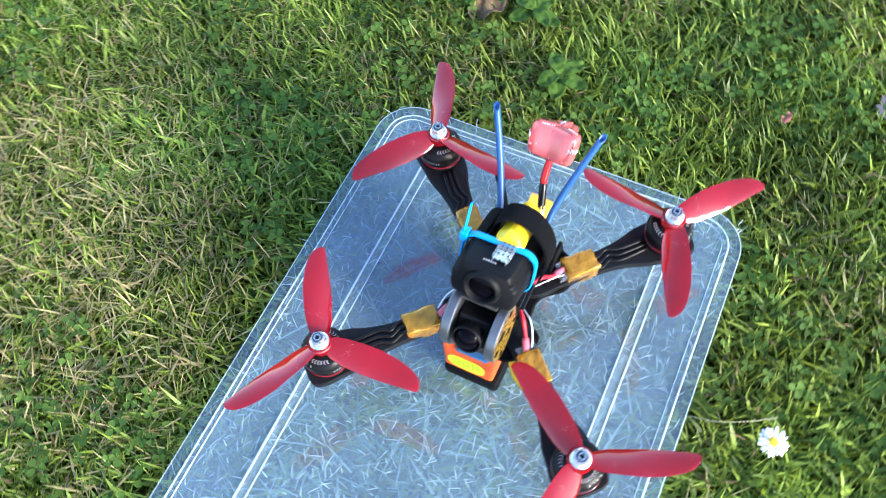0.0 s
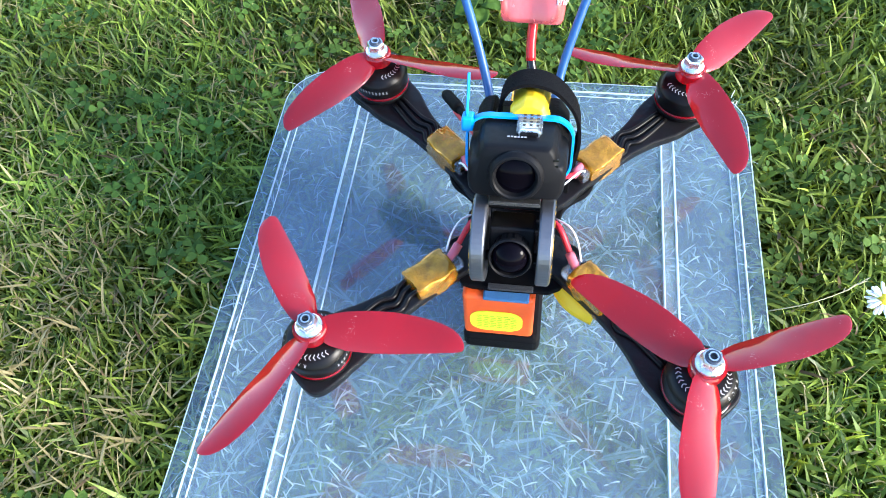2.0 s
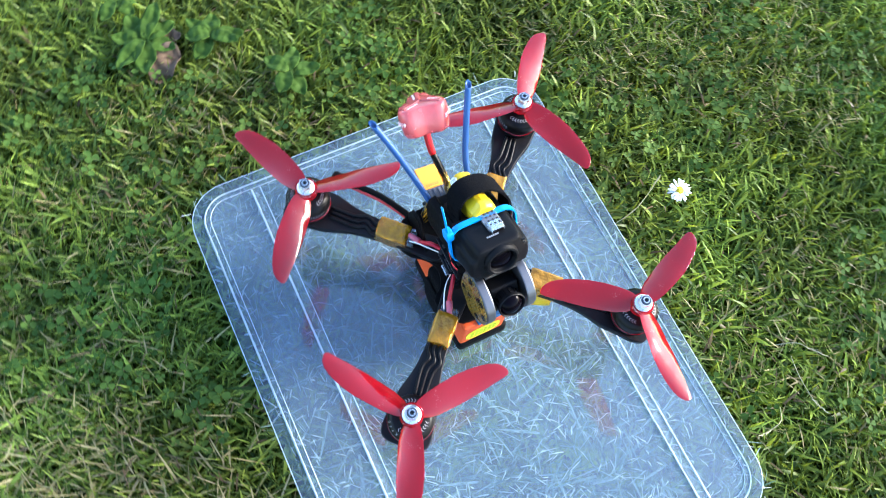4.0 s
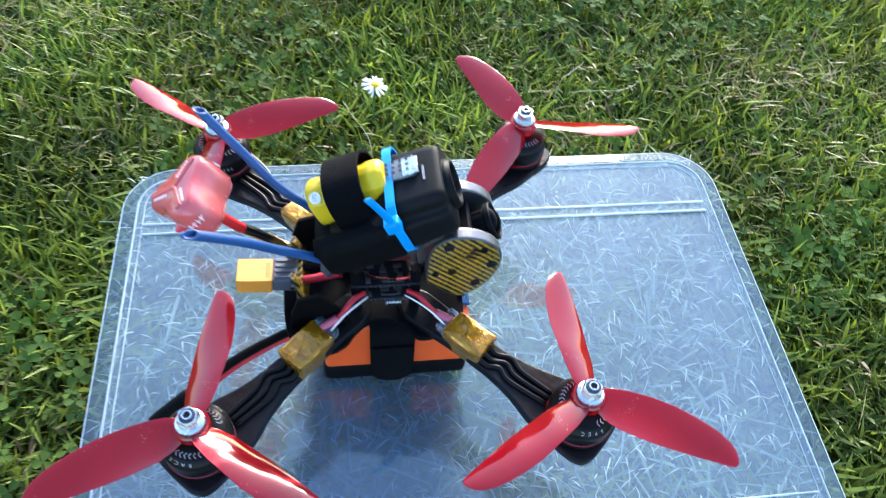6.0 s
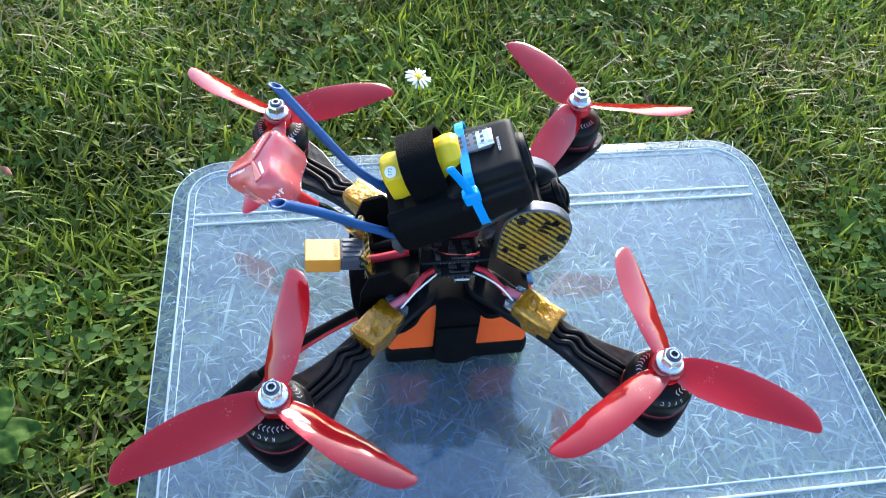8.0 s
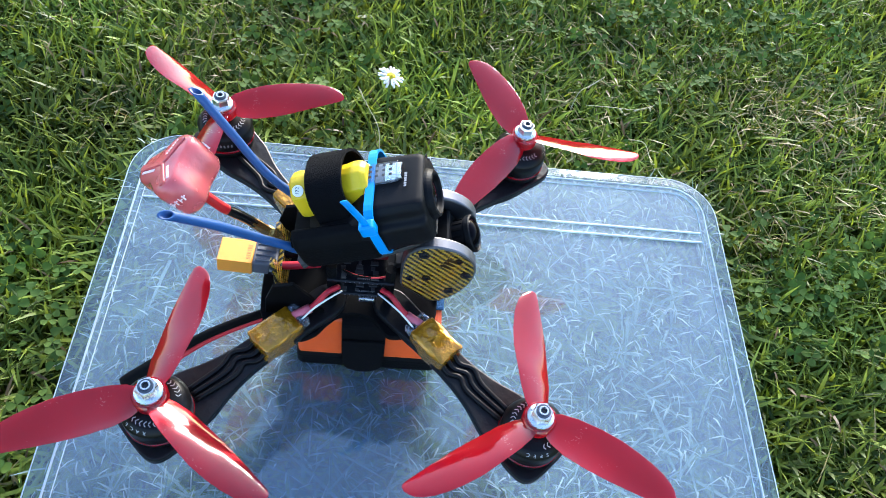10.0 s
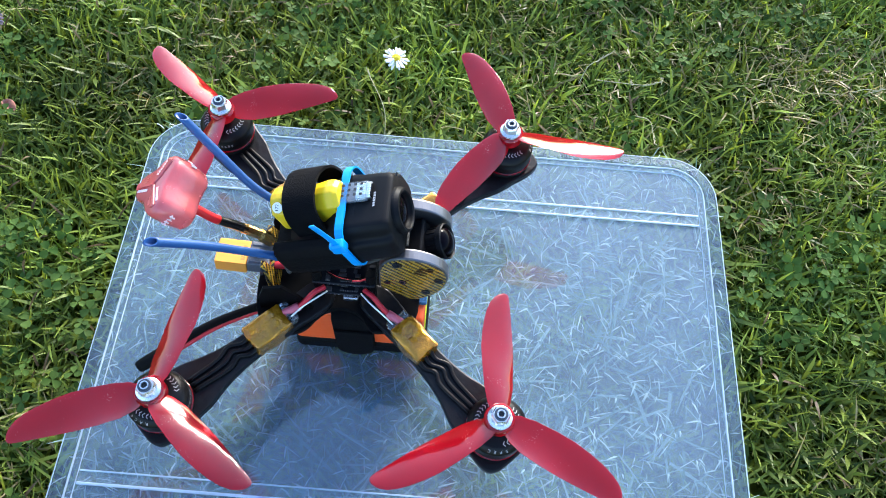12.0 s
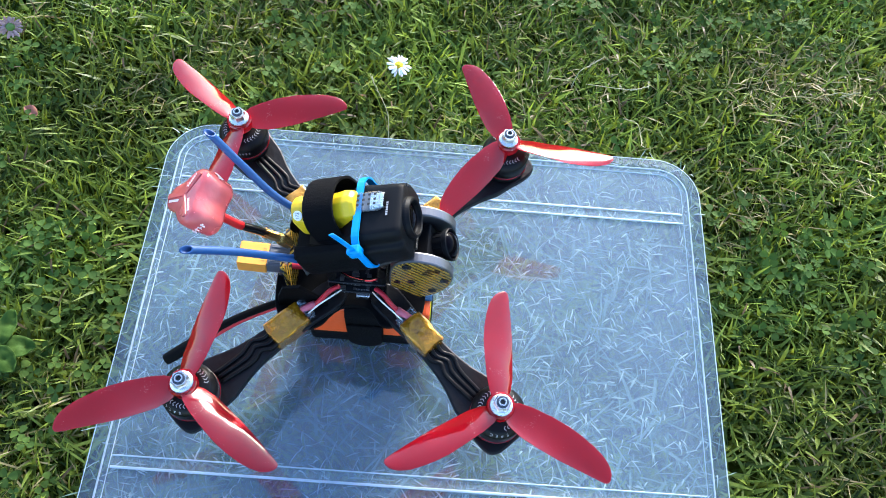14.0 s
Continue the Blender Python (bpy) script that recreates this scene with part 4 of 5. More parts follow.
lathe(bm, [(0.0075, -0.0020), (0.0064, -0.0002), (0.0045, 0.0012), (0.0022, 0.0020), (0.0, 0.0023)], 32, FPV)
part("lens", bm, M_glass, fpv, "dark glass lens", smooth=True)
bm = bmesh.new()
for k in range(14):
    m = FPV @ Matrix.Rotation(k * TAU / 14, 4, "Z")
    box(bm, 0.0073, 0.0078, -0.0005, 0.0005, -0.0085, -0.0040, m=m)
part("barrel_ridges", bm, M_rubber, fpv)["kind"] = "stuff"
for z in (0.0905, 0.1090):
    bm = bmesh.new()
    y = -0.0405 if z < 0.1 else -0.0265
    tube(bm, [Vector((-0.0115, y, z)), Vector((0.0115, y, z))], 0.0022, 10)
    part("crossbar", bm, M_rubber, drone)

# recording camera: rounded black box nose-up in a rubber cradle; local frame: y forward, z up
bm = bmesh.new()
side_body = [(0.0150, 0.0008), (0.0186, 0.0022), (0.0200, 0.0060), (0.0201, 0.0120), (0.0199, 0.0152), (0.0189, 0.0170), (0.0172, 0.0180), (0.0163, 0.0196), (0.0157, 0.0222), (0.0142, 0.0244), (0.0112, 0.0252)]
side_body += [(-x, z) for x, z in reversed(side_body)]
sec_body = [(p.x, p.y) for p in smooth_path([(x, z, 0) for x, z in side_body + side_body[:1]], 3)[:-1]]
rings = []
for y, k, dz in ((0.0075, 0.90, 0.58), (0.0085, 0.97, 0.60), (0.0100, 1.0, 0.62), (0.0320, 1.0, 0.70), (0.0395, 1.0, 0.95), (0.0425, 1.0, 1.0), (0.0480, 1.0, 0), (0.0520, 0.975, 0), (0.0600, 0.965, 0), (0.0637, 0.95, 0), (0.0657, 0.91, 0), (0.0667, 0.85, 0)):
    rings.append([bm.verts.new(CAM @ Vector((x * k, y, (0.0126 + (z - 0.0126) * k) * (dz or 1)))) for x, z in sec_body])
for a, b in zip(rings, rings[1:]):
    n = len(a)
    for i in range(n):
        bm.faces.new((a[i], a[(i + 1) % n], b[(i + 1) % n], b[i]))
bm.faces.new(rings[0])
bm.faces.new(rings[-1][::-1])
bmesh.ops.recalc_face_normals(bm, faces=bm.faces)
hd = part("recording_camera", bm, M_black, drone, "matt black box camera tilted nose-up", smooth=True)
LENS = CAM @ Matrix.Translation((0, 0.0662, 0.0125)) @ pose(0, 0, 0, -90, 0, 0)
bm = bmesh.new()
lathe(bm, [(0.0112, -0.0010), (0.0108, 0.0018), (0.0098, 0.0036), (0.0088, 0.0038), (0.0082, 0.0032), (0.0079, 0.0020), (0.0074, 0.0008), (0, 0.0008)], 44, LENS)
part("lens_ring", bm, M_black, hd, "black stepped lens ring")
bm = bmesh.new()
lathe(bm, [(0.0078, 0.0010), (0.0066, 0.0017), (0.0044, 0.0023), (0.0022, 0.0026), (0, 0.0027)], 32, LENS)
part("lens", bm, M_glass, hd, "dark glass lens", smooth=True)
bm = bmesh.new()
for k in range(6):
    box(bm, 0.0034 - k * 0.0013, 0.0043 - k * 0.0013, 0.0590, 0.0601, 0.02532, 0.02542, m=CAM)
part("brand_print", bm, M_print, hd, "small white lettering")["kind"] = "stuff"
bm = bmesh.new()
for k in range(9):
    box(bm, -0.0080 + k * 0.0019, -0.0076 + k * 0.0019, 0.0500, 0.0504, 0.02532, 0.0254, m=CAM)
part("vent_holes", bm, M_gloss, hd)["kind"] = "stuff"
for k in range(2):
    bm = bmesh.new()
    prism(bm, rounded(-0.0022, 0.0022, -0.0004, 0.0004, 0.0003, 2), 0, 0.0006, 0, CAM @ Matrix.Translation((-0.0138, 0.0660, 0.0170 + 0.0026 * k)) @ pose(0, 0, 0, -90, 8, 0))
    part("vent_slot", bm, M_gloss, hd)

# rubber cradle round the rear half
bm = bmesh.new()
sec_cr = [(-0.0198, -0.0016), (0.0198, -0.0016), (0.0206, 0.005), (0.0203, 0.0180), (0.0178, 0.0245), (0.0130, 0.0262), (0.0118, 0.0222), (-0.0078, 0.0222), (-0.0090, 0.0262), (-0.0160, 0.0258),
          (-0.0203, 0.0180), (-0.0206, 0.005)]
sec_cr = [(x, z * 0.72 if z > 0 else z) for x, z in sec_cr]
rings = []
for y, k in ((0.0060, 0.93), (0.0085, 1.0), (0.0395, 1.0), (0.0418, 0.985)):
    rings.append([bm.verts.new(CAM @ Vector((x * k, y, 0.010 + (z - 0.010) * k))) for x, z in sec_cr])
for a, b in zip(rings, rings[1:]):
    n = len(a)
    for i in range(n):
        bm.faces.new((a[i], a[(i + 1) % n], b[(i + 1) % n], b[i]))
bm.faces.new(rings[0])
bm.faces.new(rings[-1][::-1])
bmesh.ops.recalc_face_normals(bm, faces=bm.faces)
bmesh.ops.bevel(bm, geom=bm.edges[:], offset=0.0011, segments=2, profile=0.5, affect="EDGES")
cradle = part("camera_cradle", bm, M_rubber, drone, "moulded black rubber cradle")
for sx in (-1, 1):
    bm = bmesh.new()
    lathe(bm, [(0.0018, -0.004), (0.0034, -0.004), (0.0036, 0.006), (0.0018, 0.006)], 16, CAM @ Matrix.Translation((sx * 0.0135, 0.0105, 0.0110)) @ pose(0, 0, 0, 75, 0, 0))
    part("antenna_socket", bm, M_rubber, cradle)

# yellow wrapped module under a hook-and-loop band, with a clear-cased connector board
YEL = CAM @ Matrix.Translation((-0.0030, 0.0014, -0.0062)) @ Matrix.Diagonal((0.95, 1, 1, 1))
bm = bmesh.new()
sec_y = [(-0.0080, 0.0195), (-0.0082, 0.0242), (-0.0086, 0.0320), (-0.0062, 0.0368), (-0.0015, 0.0388), (0.0020, 0.0386), (0.0078, 0.0343), (0.0082, 0.0242), (0.0080, 0.0195)]
rings = []
for y, k in ((0.0078, 0.84), (0.0090, 0.98), (0.0120, 1.04), (0.0160, 1.0), (0.0240, 0.94), (0.0330, 0.97), (0.0370, 1.05), (0.0404, 1.02), (0.0424, 0.84)):
    rings.append([bm.verts.new(YEL @ Vector((x * k, y, 0.0290 + (z - 0.0290) * k))) for x, z in sec_y])
for a, b in zip(rings, rings[1:]):
    n = len(a)
    for i in range(n):
        bm.faces.new((a[i], a[(i + 1) % n], b[(i + 1) % n], b[i]))
bm.faces.new(rings[0])
bm.faces.new(rings[-1][::-1])
bmesh.ops.recalc_face_normals(bm, faces=bm.faces)
bmesh.ops.bevel(bm, geom=bm.edges[:], offset=0.0006, segments=2, profile=0.5, affect="EDGES")
mod = part("yellow_module", bm, M_yellow, drone, "small module in yellow shrink wrap", smooth=False)
STK = YEL @ Matrix.Translation((0.0050, 0.0124, 0.0362)) @ pose(0, 0, 0, 0, 36.5, 0) @ Matrix.Translation((0, 0, 0.00075))
bm = bmesh.new()
lathe(bm, [(0, 0.0004), (0.0025, 0.0004), (0.0026, 0), (0, 0)], 28, STK)
stk = part("sticker", bm, M_white, mod, "round white sticker with number")
cu = bpy.data.curves.new("number", "FONT")
cu.body, cu.size, cu.align_x, cu.align_y = "172", 0.0024, "CENTER", "CENTER"
cu.materials.append(M_gloss)
num = new("number", cu)
num.parent = stk
num.matrix_world = STK @ pose(0, 0, 0.00048, 0, 0, 168)
bm = bmesh.new()
box(bm, -0.0062, 0.0044, 0.0400, 0.0552, 0.0308, 0.0338, 0.0008, 2, YEL)
case = part("connector_board", bm, M_clear, mod, "clear-sleeved circuit with connector")
bm = bmesh.new()
box(bm, -0.0058, 0.0040, 0.0402, 0.0545, 0.0312, 0.0324, 0.0002, 1, YEL)
part("board", bm, material("grey_board", (0.24, 0.25, 0.27), 0.4), case)
bm = bmesh.new()
for k in range(3):
    for j in range(4):
        box(bm, -0.0048 + k * 0.0028, -0.0036 + k * 0.0028, 0.0425 + j * 0.0030, 0.0438 + j * 0.0030, 0.03364, 0.0339, m=YEL)
part("marks", bm, M_chip, case)["kind"] = "stuff"
bm = bmesh.new()
prism(bm, rounded(-0.0045, 0.0045, -0.0016, 0.0016, 0.0015, 5), 0, 0.0070, 0.0002, YEL @ Matrix.Translation((-0.0010, 0.0566, 0.0320)) @ pose(0, 0, 0, 90, 0, 0))
sock = part("connector", bm, M_steel, case, "silver oval connector")
bm = bmesh.new()
prism(bm, rounded(-0.0037, 0.0037, -0.0009, 0.0009, 0.0008, 5), -0.0002, 0.0003, 0, YEL @ Matrix.Translation((-0.0010, 0.0567, 0.0320)) @ pose(0, 0, 0, 90, 0, 0))
part("slot", bm, M_gloss, sock)

bm = bmesh.new()
sec_b = [(-0.0222, 0.0020), (-0.0238, 0.0140), (-0.0212, 0.0255), (-0.0130, 0.0345), (-0.0035, 0.0373), (0.0042, 0.0354), (0.0080, 0.0298), (0.0088, 0.0220), (0.0092, 0.0150)]
sec_b = [(p.x, p.y) for p in smooth_path([(x, z, 0) for x, z in sec_b], 4)]
strip(bm, [(x, z - 0.0024) for x, z in sec_b[::-1]], 0.0188, 0.0348, 0.0014, CAM, False)
part("band", bm, M_velcro, drone, "black hook-and-loop band", smooth=False)

# cyan cable tie
sec_t = rounded(-0.0210, 0.0210, -0.0010, 0.0262, 0.0082, 6)
bm = bmesh.new()
strip(bm, sec_t, 0.0428, 0.0466, 0.0010, CAM)
tie = part("cable_tie", bm, M_cyan, drone, "bright cyan nylon cable tie")
KNOT = CAM @ Matrix.Translation((0.0206, 0.0440, 0.0230))
bm = bmesh.new()
box(bm, -0.0018, 0.0032, -0.0034, 0.0034, -0.0032, 0.0032, 0.0010, 2, KNOT)
part("tie_head", bm, M_cyan, tie)
bm = bmesh.new()
pts = smooth_path([KNOT @ Vector(p) for p in ((0.0008, 0.0, -0.002), (0.0012, 0.0, 0.004), (0.0010, -0.0012, 0.011), (0.0010, -0.0030, 0.0195))], 6)
tube(bm, pts, 0.0006, 8, wide=0.0018, up=(1, 0, 0.1))
part("tie_tail", bm, M_cyan, tie, smooth=True)

# receiver antennas in blue tubes, cut open at the tip
for pts in ([(0.0120, 0.0250, 0.0960), (0.0150, 0.0440, 0.1130), (0.0210, 0.0590, 0.1315), (0.0277, 0.0732, 0.1486)],
            [(-0.0125, 0.0240, 0.0960), (-0.0190, 0.0420, 0.1130), (-0.0265, 0.0570, 0.1310), (-0.0349, 0.0717, 0.1475)]):
    path = smooth_path(pts, 8)
    bm = bmesh.new()
    r = [0.0023] * 4 + [0.0020] * (len(path) - 4)
    rg = tube(bm, path, r, 14, caps=False)
    d = (path[-1] - path[-2]).normalized()
    c0 = path[-1]
    for v in rg[-1]:
        v.co += d * (v.co - c0).dot(Vector((0, -0.6, 0.8))) * -1.3
    inner = [bm.verts.new(c0 + (v.co - c0) * 0.72) for v in rg[-1]]
    deep = [bm.verts.new(c0 - d * 0.006 + (v.co - c0) * 0.72) for v in rg[-1]]
    n = len(inner)
    for i in range(n):
        j = (i + 1) % n
        bm.faces.new((rg[-1][i], rg[-1][j], inner[j], inner[i]))
        bm.faces.new((inner[i], inner[j], deep[j], deep[i]))
    bm.faces.new(deep)
    part("receiver_antenna", bm, M_blue, drone, "dark blue heat-shrink antenna tube", smooth=True)

# red video antenna: three-lobed film head on a stem
stem = smooth_path([(0.0070, 0.0420, 0.0760), (0.0055, 0.0470, 0.0850), (0.0028, 0.0550, 0.0970), (0.0006, 0.0620, 0.1055), (0.0004, 0.0690, 0.1140), (0.0010, 0.0740, 0.1195)], 6)
bm = bmesh.new()
tube(bm, stem[17:], 0.0023, 12)
va = part("video_antenna", bm, M_redtube, drone, "glossy translucent red three-lobed antenna", smooth=True)
bm = bmesh.new()
tube(bm, stem[9:19], [0.0024] * 7 + [0.0022] * 3, 12)
part("stem_sleeve", bm, M_gloss, va, "black shrink sleeve", smooth=True)
bm = bmesh.new()
ax = (stem[4] - stem[0]).normalized()
tube(bm, [stem[0] - ax * 0.002, stem[4], stem[5], stem[10]], [0.0034, 0.0034, 0.0026, 0.0026], 6)
part("plug", bm, M_gold, va, "gold threaded plug")
axis = Vector((0.02, 0.62, 0.78)).normalized()
HEAD = Matrix.Translation((0.0008, 0.0725, 0.1185)) @ axis.to_track_quat("Z", "Y").to_matrix().to_4x4()
bm = bmesh.new()
out = []
for i in range(72):
    a = i * TAU / 72
    c3 = math.cos(3 * (a - radians(20)))
    r = 0.0134 + 0.0030 * math.copysign(abs(c3) ** 0.8, c3)
    out.append((r * math.cos(a), r * math.sin(a)))
rings = []
for z, k in ((-0.0012, 0.80), (-0.0008, 0.90), (0.0010, 0.97), (0.0060, 1.0), (0.0120, 1.03), (0.0158, 1.0), (0.0172, 0.94), (0.0178, 0.84)):
    rings.append([bm.verts.new(HEAD @ Vector((x * k, y * k, z))) for x, y in out])
for a, b in zip(rings, rings[1:]):
    for i in range(72):
        bm.faces.new((a[i], a[(i + 1) % 72], b[(i + 1) % 72], b[i]))
bm.faces.new(rings[0][::-1])
bm.faces.new(rings[-1])
hd2 = part("antenna_head", bm, M_film, va, smooth=True)
for k in range(3):
    # a folded seam runs from the axis out to each lobe, with a line of small lettering beside it
    m = HEAD @ Matrix.Rotation(radians(20 + 120 * k), 4, "Z")
    bm = bmesh.new()
    prism(bm, [(0.0005, -0.0007), (0.0135, -0.0016), (0.0140, 0.0), (0.0135, 0.0016), (0.0005, 0.0007)], 0.0174, 0.0186, 0.0004, m)
    part("seam", bm, M_film, hd2, "folded film seam")
    bm = bmesh.new()
    for j in range(6):
        x = 0.0040 + j * 0.0014
        box(bm, x, x + 0.0009, 0.0020, 0.0033, 0.01785, 0.0181, m=m)
    part("print", bm, M_pinkprint, hd2, "pale printed lettering")["kind"] = "stuff"
    m = m @ Matrix.Translation((0.0166, 0, 0))
    bm = bmesh.new()
    for j in range(4):
        y = -0.0036 + j * 0.0019
        box(bm, -0.0004, 0.0003, y, y + 0.0004, 0.0078, 0.0104, m=m)
        box(bm, -0.0004, 0.0003, y, y + 0.0013, 0.0088 + 0.0006 * (j % 2), 0.0093 + 0.0006 * (j % 2), m=m)
    part("print", bm, M_pinkprint, hd2, "pale printed lettering")["kind"] = "stuff"

# power plug at the tail
XT = Matrix.Translation((-0.0013, 0.0, 0.0669)) @ Matrix.Rotation(radians(8), 4, "Y") @ Matrix.Rotation(radians(4), 4, "X")
bm = bmesh.new()
prism(bm, [(-0.0078, -0.0040), (0.0058, -0.0040), (0.0078, -0.0022), (0.0078, 0.0022), (0.0058, 0.0040), (-0.0078, 0.0040)], -0.0682, -0.0520, 0.0005, XT @ pose(0, 0, 0, 90, 0, 0))
xt = part("power_plug", bm, M_xt, drone, "amber power plug with grey boot")
bm = bmesh.new()
box(bm, -0.0074, 0.0074, 0.0405, 0.0522, -0.0038, 0.0038, 0.001, 2, XT)
boot = part("boot", bm, M_grey, xt, "grey ribbed boot")
for k in range(4):
    bm = bmesh.new()
    box(bm, -0.0060 + k * 0.0034, -0.0042 + k * 0.0034, 0.0420, 0.0510, 0.0036, 0.0044, 0.0003, 1, XT)
    part("boot_rib", bm, M_grey, boot)
bm = bmesh.new()
for k in range(6):
    box(bm, -0.0055 + k * 0.0016, -0.0046 + k * 0.0016, 0.0532, 0.0552, 0.00398, 0.0041, m=XT)
part("moulded_mark", bm, material("worn_mark", (0.35, 0.18, 0.03), 0.6), xt)["kind"] = "stuff"
for s, mat in ((-1, M_redwire), (1, M_rubber)):
    bm = bmesh.new()
    tube(bm, smooth_path([XT @ Vector((s * 0.0038, 0.0415, 0)), XT @ Vector((s * 0.0038, 0.034, 0.001)), Vector((s * 0.004, 0.020, 0.0735))], 5), 0.0020, 10)
    part("power_lead", bm, mat, drone, smooth=True)

# ---- small things in the lawn ----
def daisy_flower(x, y, z, up, petal_mat, seed, label):
    """A daisy on its stem: domed disc and a ring of narrow petals facing along up."""
    foot = Vector((x, y, GROUND - 0.01))
    fl = thing("daisy", label, "flower", "daisies", Matrix.Translation(foot))
    up = Vector(up).normalized()
    dm = Matrix.Translation(Vector((x, y, z)) - foot) @ up.to_track_quat("Z", "Y").to_matrix().to_4x4()
    bm = bmesh.new()
    tube(bm, smooth_path([(0.004, 0.002, 0.0), (0.003, 0.001, (z - GROUND) * 0.5), dm @ Vector((0, 0, -0.001))], 5), 0.0008, 8)
    part("stem", bm, M_stem, fl, smooth=True)
    bm = bmesh.new()
    lathe(bm, [(0, 0.0021), (0.0018, 0.0018), (0.0031, 0.0006), (0.0033, -0.0004)], 18, dm)
    part("disc", bm, M_disc, fl, "yellow flower centre", smooth=True)
    bm = bmesh.new()
    lathe(bm, [(0.0033, -0.0005), (0.0028, -0.0014), (0.0010, -0.0022), (0, -0.0022)], 14, dm)
    part("calyx", bm, M_stem, fl, "green calyx", smooth=True)
    rnd = random.Random(seed)
    for k in range(24):
        L, w = rnd.uniform(0.0056, 0.0070), rnd.uniform(0.0008, 0.0011)
        m = dm @ Matrix.Rotation(k * TAU / 24 + rnd.uniform(-0.09, 0.09), 4, "Z") @ pose(0, 0, rnd.uniform(-0.0004, 0.0003), 0, rnd.uniform(-14, 16), 0)
        bm = bmesh.new()
        rows = []
        for f, ww in ((0.0, 0.5), (0.35, 0.9), (0.7, 1.0), (0.9, 0.75), (1.0, 0.3)):
            rows.append([bm.verts.new(m @ Vector((0.0026 + f * L, s * w * ww, 0.0004 - abs(s) * 0.0003 - 0.0005 * f * f))) for s in (-1, 0, 1)])
        for a, b in zip(rows, rows[1:]):
            for i in range(2):
                bm.faces.new((a[i], a[i + 1], b[i + 1], b[i]))
        bm.normal_update()
        bmesh.ops.solidify(bm, geom=bm.faces[:], thickness=0.00015)
        part("petal", bm, petal_mat, fl, smooth=True)
    return fl


M_blush = material("blushed_petal", (0.36, 0.24, 0.25), 0.6, vary=0.45, scale=500, subsurface=0.2)
daisy_flower(0.1830, -0.0057, 0.0205, (-0.10, -0.22, 1), M_petal, 5, "white daisy with yellow centre in the grass")
daisy_flower(-0.110, 0.460, -0.0060, (0.1, -0.3, 1), M_petal, 8, "small white daisy half hidden in the grass")
daisy_flower(0.1990, 0.2860, 0.0090, (0.62, 0.48, -0.22), M_blush, 11, "pink-tinged daisy leaning over, its green back showing")


def grass_stalk(x0, y0, x1, y1, seed):
    """A long dry stalk that lies bent over the lawn, with a thin seed head at its end."""
    g = random.Random(seed)
    a, b = Vector((x0, y0, GROUND + 0.004)), Vector((x1, y1, GROUND + 0.016))
    side = Vector((y0 - y1, x1 - x0, 0)) * g.uniform(-0.16, 0.16)
    path = smooth_path([a, a.lerp(b, 0.35) + side + Vector((0, 0, 0.004)), a.lerp(b, 0.75) + side * 0.6, b], 6)
    n = len(path)
    bm = bmesh.new()
    tube(bm, path, [0.00036 - 0.0002 * i / n for i in range(n)], 6)
    st = mesh_ob("grass_stalk", bm, M_stalk, True)
    tagged(st, "long pale dry grass stalk bent over the lawn", "grass stalk", "dry stalks")
    bm = bmesh.new()
    d = (path[-1] - path[-4]).normalized()
    for k in range(9):
        c = path[-1] - d * 0.0016 * k
        e = (d + Vector((g.uniform(-1, 1), g.uniform(-1, 1), g.uniform(0, 0.8))) * 0.45).normalized()
        tube(bm, [c, c + e * 0.0016, c + e * 0.0034], [0.0002, 0.0004, 0.0001], 5)
    head = part("seed_head", bm, M_stalk, st, "feathery pale seed head")
    head["kind"] = "stuff"


M_stalk = material("dry_stalk", (0.36, 0.33, 0.18), 0.7, vary=0.3, scale=300)
for k, ends in enumerate(((0.198, -0.138, 0.219, -0.16), (0.203, -0.15, 0.195, -0.194), (0.173, -0.178, 0.141, -0.187), (0.135, -0.002, 0.183, 0.015), (0.211, -0.342, 0.206, -0.358))):
    grass_stalk(*ends, k)


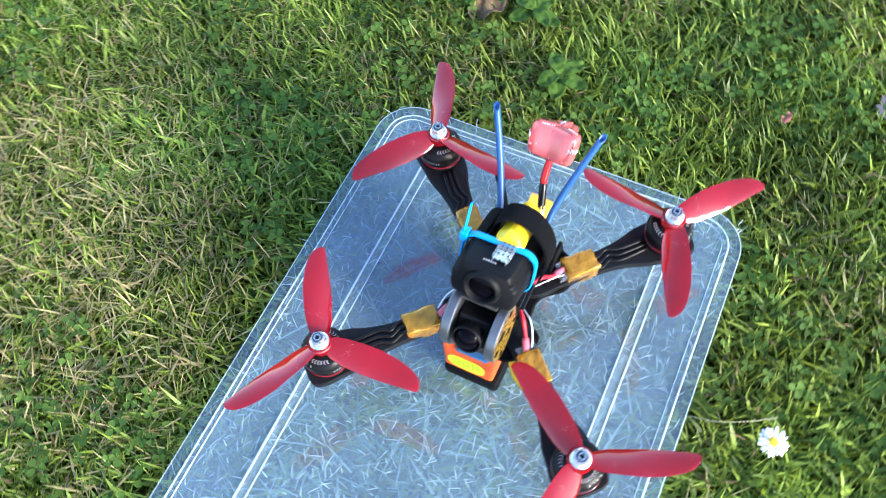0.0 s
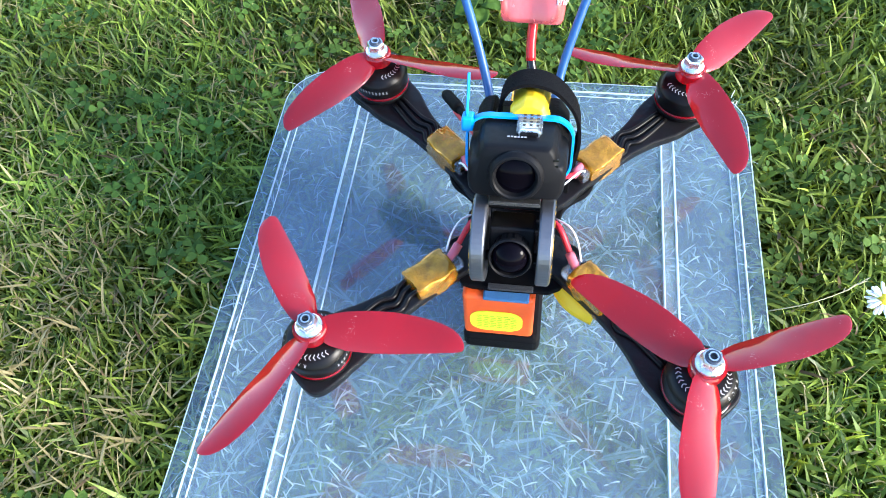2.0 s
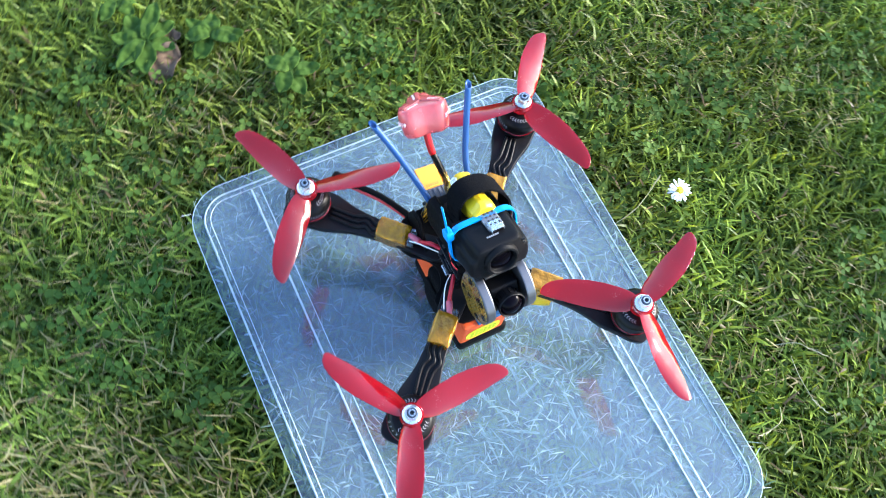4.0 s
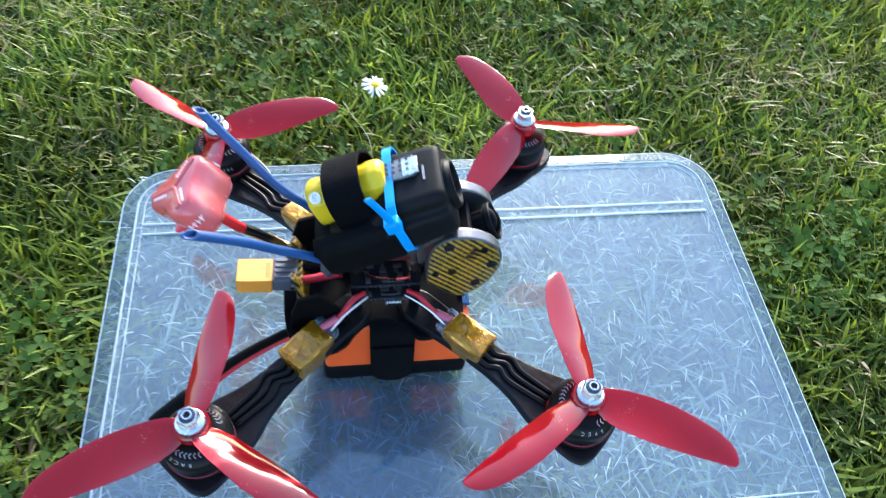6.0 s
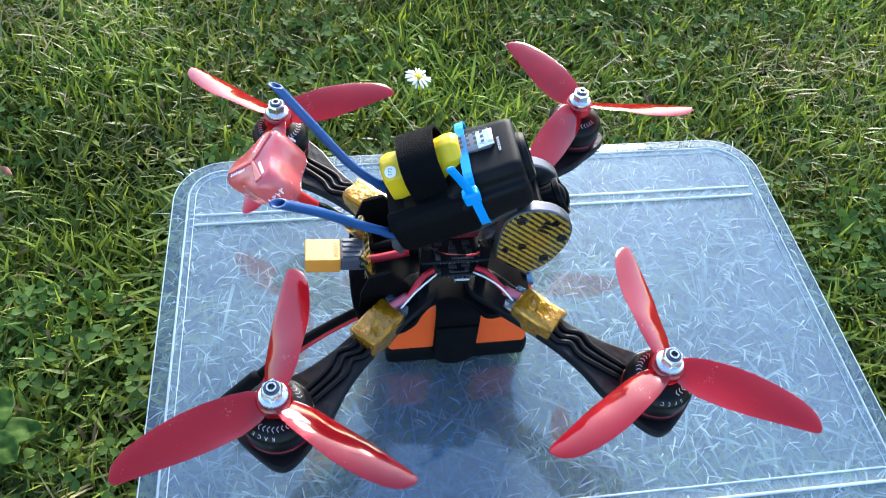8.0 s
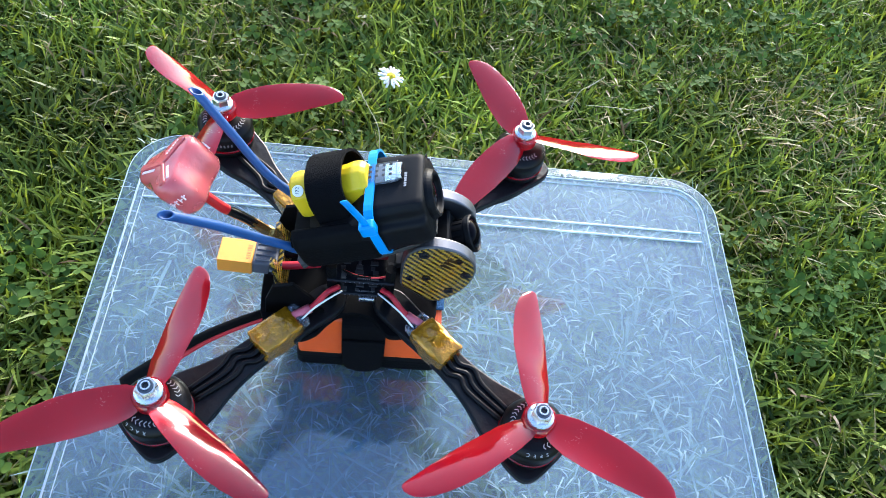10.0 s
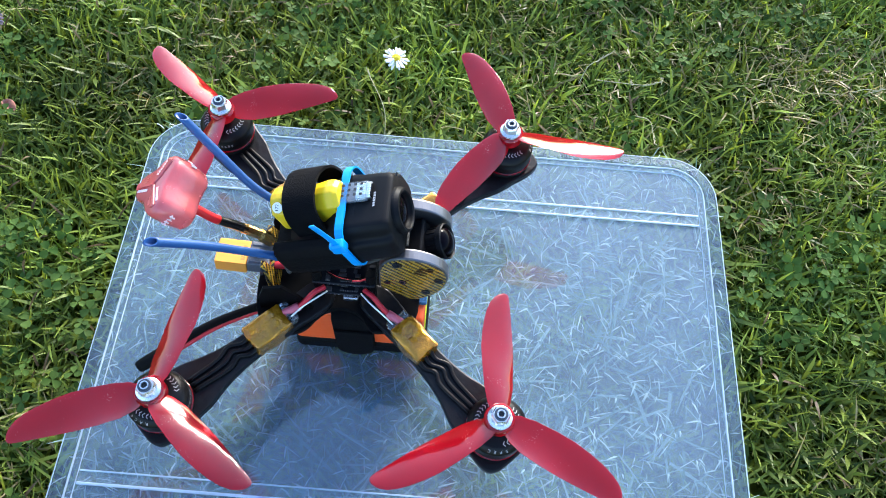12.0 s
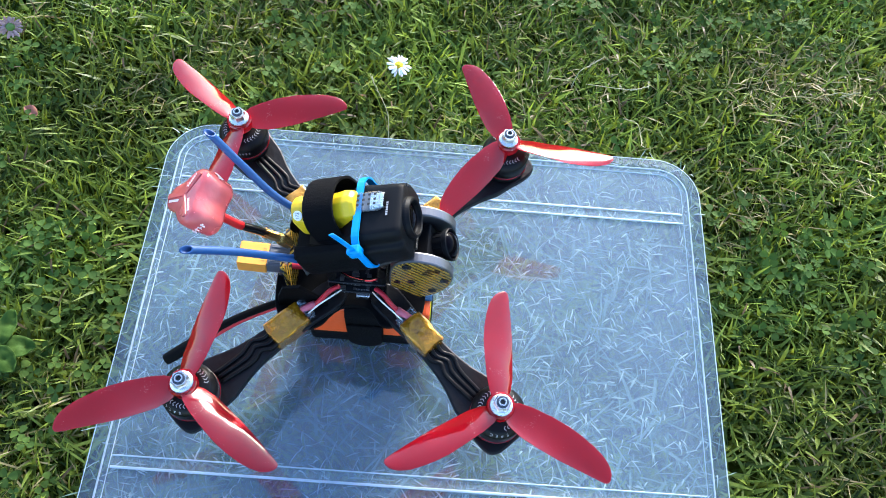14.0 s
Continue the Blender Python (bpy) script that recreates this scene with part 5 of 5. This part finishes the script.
def leaf(name, mat, x, y, z, length, width, yaw, tilt, label, category, crumple=0.2, group=""):
    """One flat leaf with a midrib fold and a wavy edge, given some thickness."""
    bm = bmesh.new()
    rows = []
    for i in range(19):
        f = i / 18
        w = width * 0.5 * math.sin(math.pi * min(1, f * 0.94 + 0.04)) ** 0.75
        row = []
        for s in (-1, -0.75, -0.5, -0.25, 0, 0.25, 0.5, 0.75, 1):
            p = Vector((f * length, s * w, abs(s) * w * 0.35 + 0.15 * length * f * (1 - f)))
            p.z += crumple * width * 0.3 * noise.noise(Vector((p.x, p.y, x * 7)) * 110 / (1 + length * 15))
            p.z += crumple * 0.0022 * noise.noise(Vector((p.x * 260, p.y * 260, y * 31)))
            row.append(bm.verts.new(p))
        rows.append(row)
    for a, b in zip(rows, rows[1:]):
        for i in range(8):
            bm.faces.new((a[i], a[i + 1], b[i + 1], b[i]))
    bm.normal_update()
    bmesh.ops.solidify(bm, geom=bm.faces[:], thickness=0.0003)
    ob = mesh_ob(name, bm, mat, True)
    ob.matrix_world = pose(x, y, z, 0, -tilt, yaw)
    return tagged(ob, label, category, group)


leaf("dead_leaf", M_dead, -0.146, 0.266, GROUND + 0.002, 0.036, 0.026, 40, 6, "crumpled brown dead leaf lying on the grass", "leaf", 1.2)
leaf("dead_leaf", M_dead, -0.112, 0.298, GROUND + 0.000, 0.030, 0.019, 160, 4, "small curled brown dead leaf on the grass", "leaf", 1.4)


def rosette(x, y, n, length, seed):
    """A weed: broad leaves round one crown."""
    g = random.Random(seed)
    w = thing("broadleaf_weed", "low broad-leaved green weed growing in the lawn", "weed", "weeds in the lawn", Matrix.Translation((x, y, GROUND + 0.008)))
    for k in range(n):
        ob = leaf("leaf", M_broad, 0, 0, g.uniform(0.0, 0.006), length * g.uniform(0.7, 1.1), length * g.uniform(0.42, 0.6), k * 360 / n + g.uniform(-20, 20), g.uniform(2, 12), "", "", 0.8)
        m = ob.matrix_world.copy()
        ob.parent = w
        ob.matrix_basis = m


leaf("dead_leaf", material("rusty_leaf", (0.30, 0.11, 0.07), 0.7, vary=0.4, scale=120), 0.132, 0.252, GROUND + 0.008, 0.010, 0.008, 70, 20, "small rusty pink dead leaf in the grass", "leaf", 1.0)
rosette(-0.045, 0.225, 5, 0.026, 1)
rosette(-0.150, 0.345, 5, 0.022, 4)
rosette(-0.140, 0.300, 7, 0.034, 9)
rosette(-0.090, 0.282, 6, 0.028, 12)
rosette(0.235, 0.420, 5, 0.026, 6)
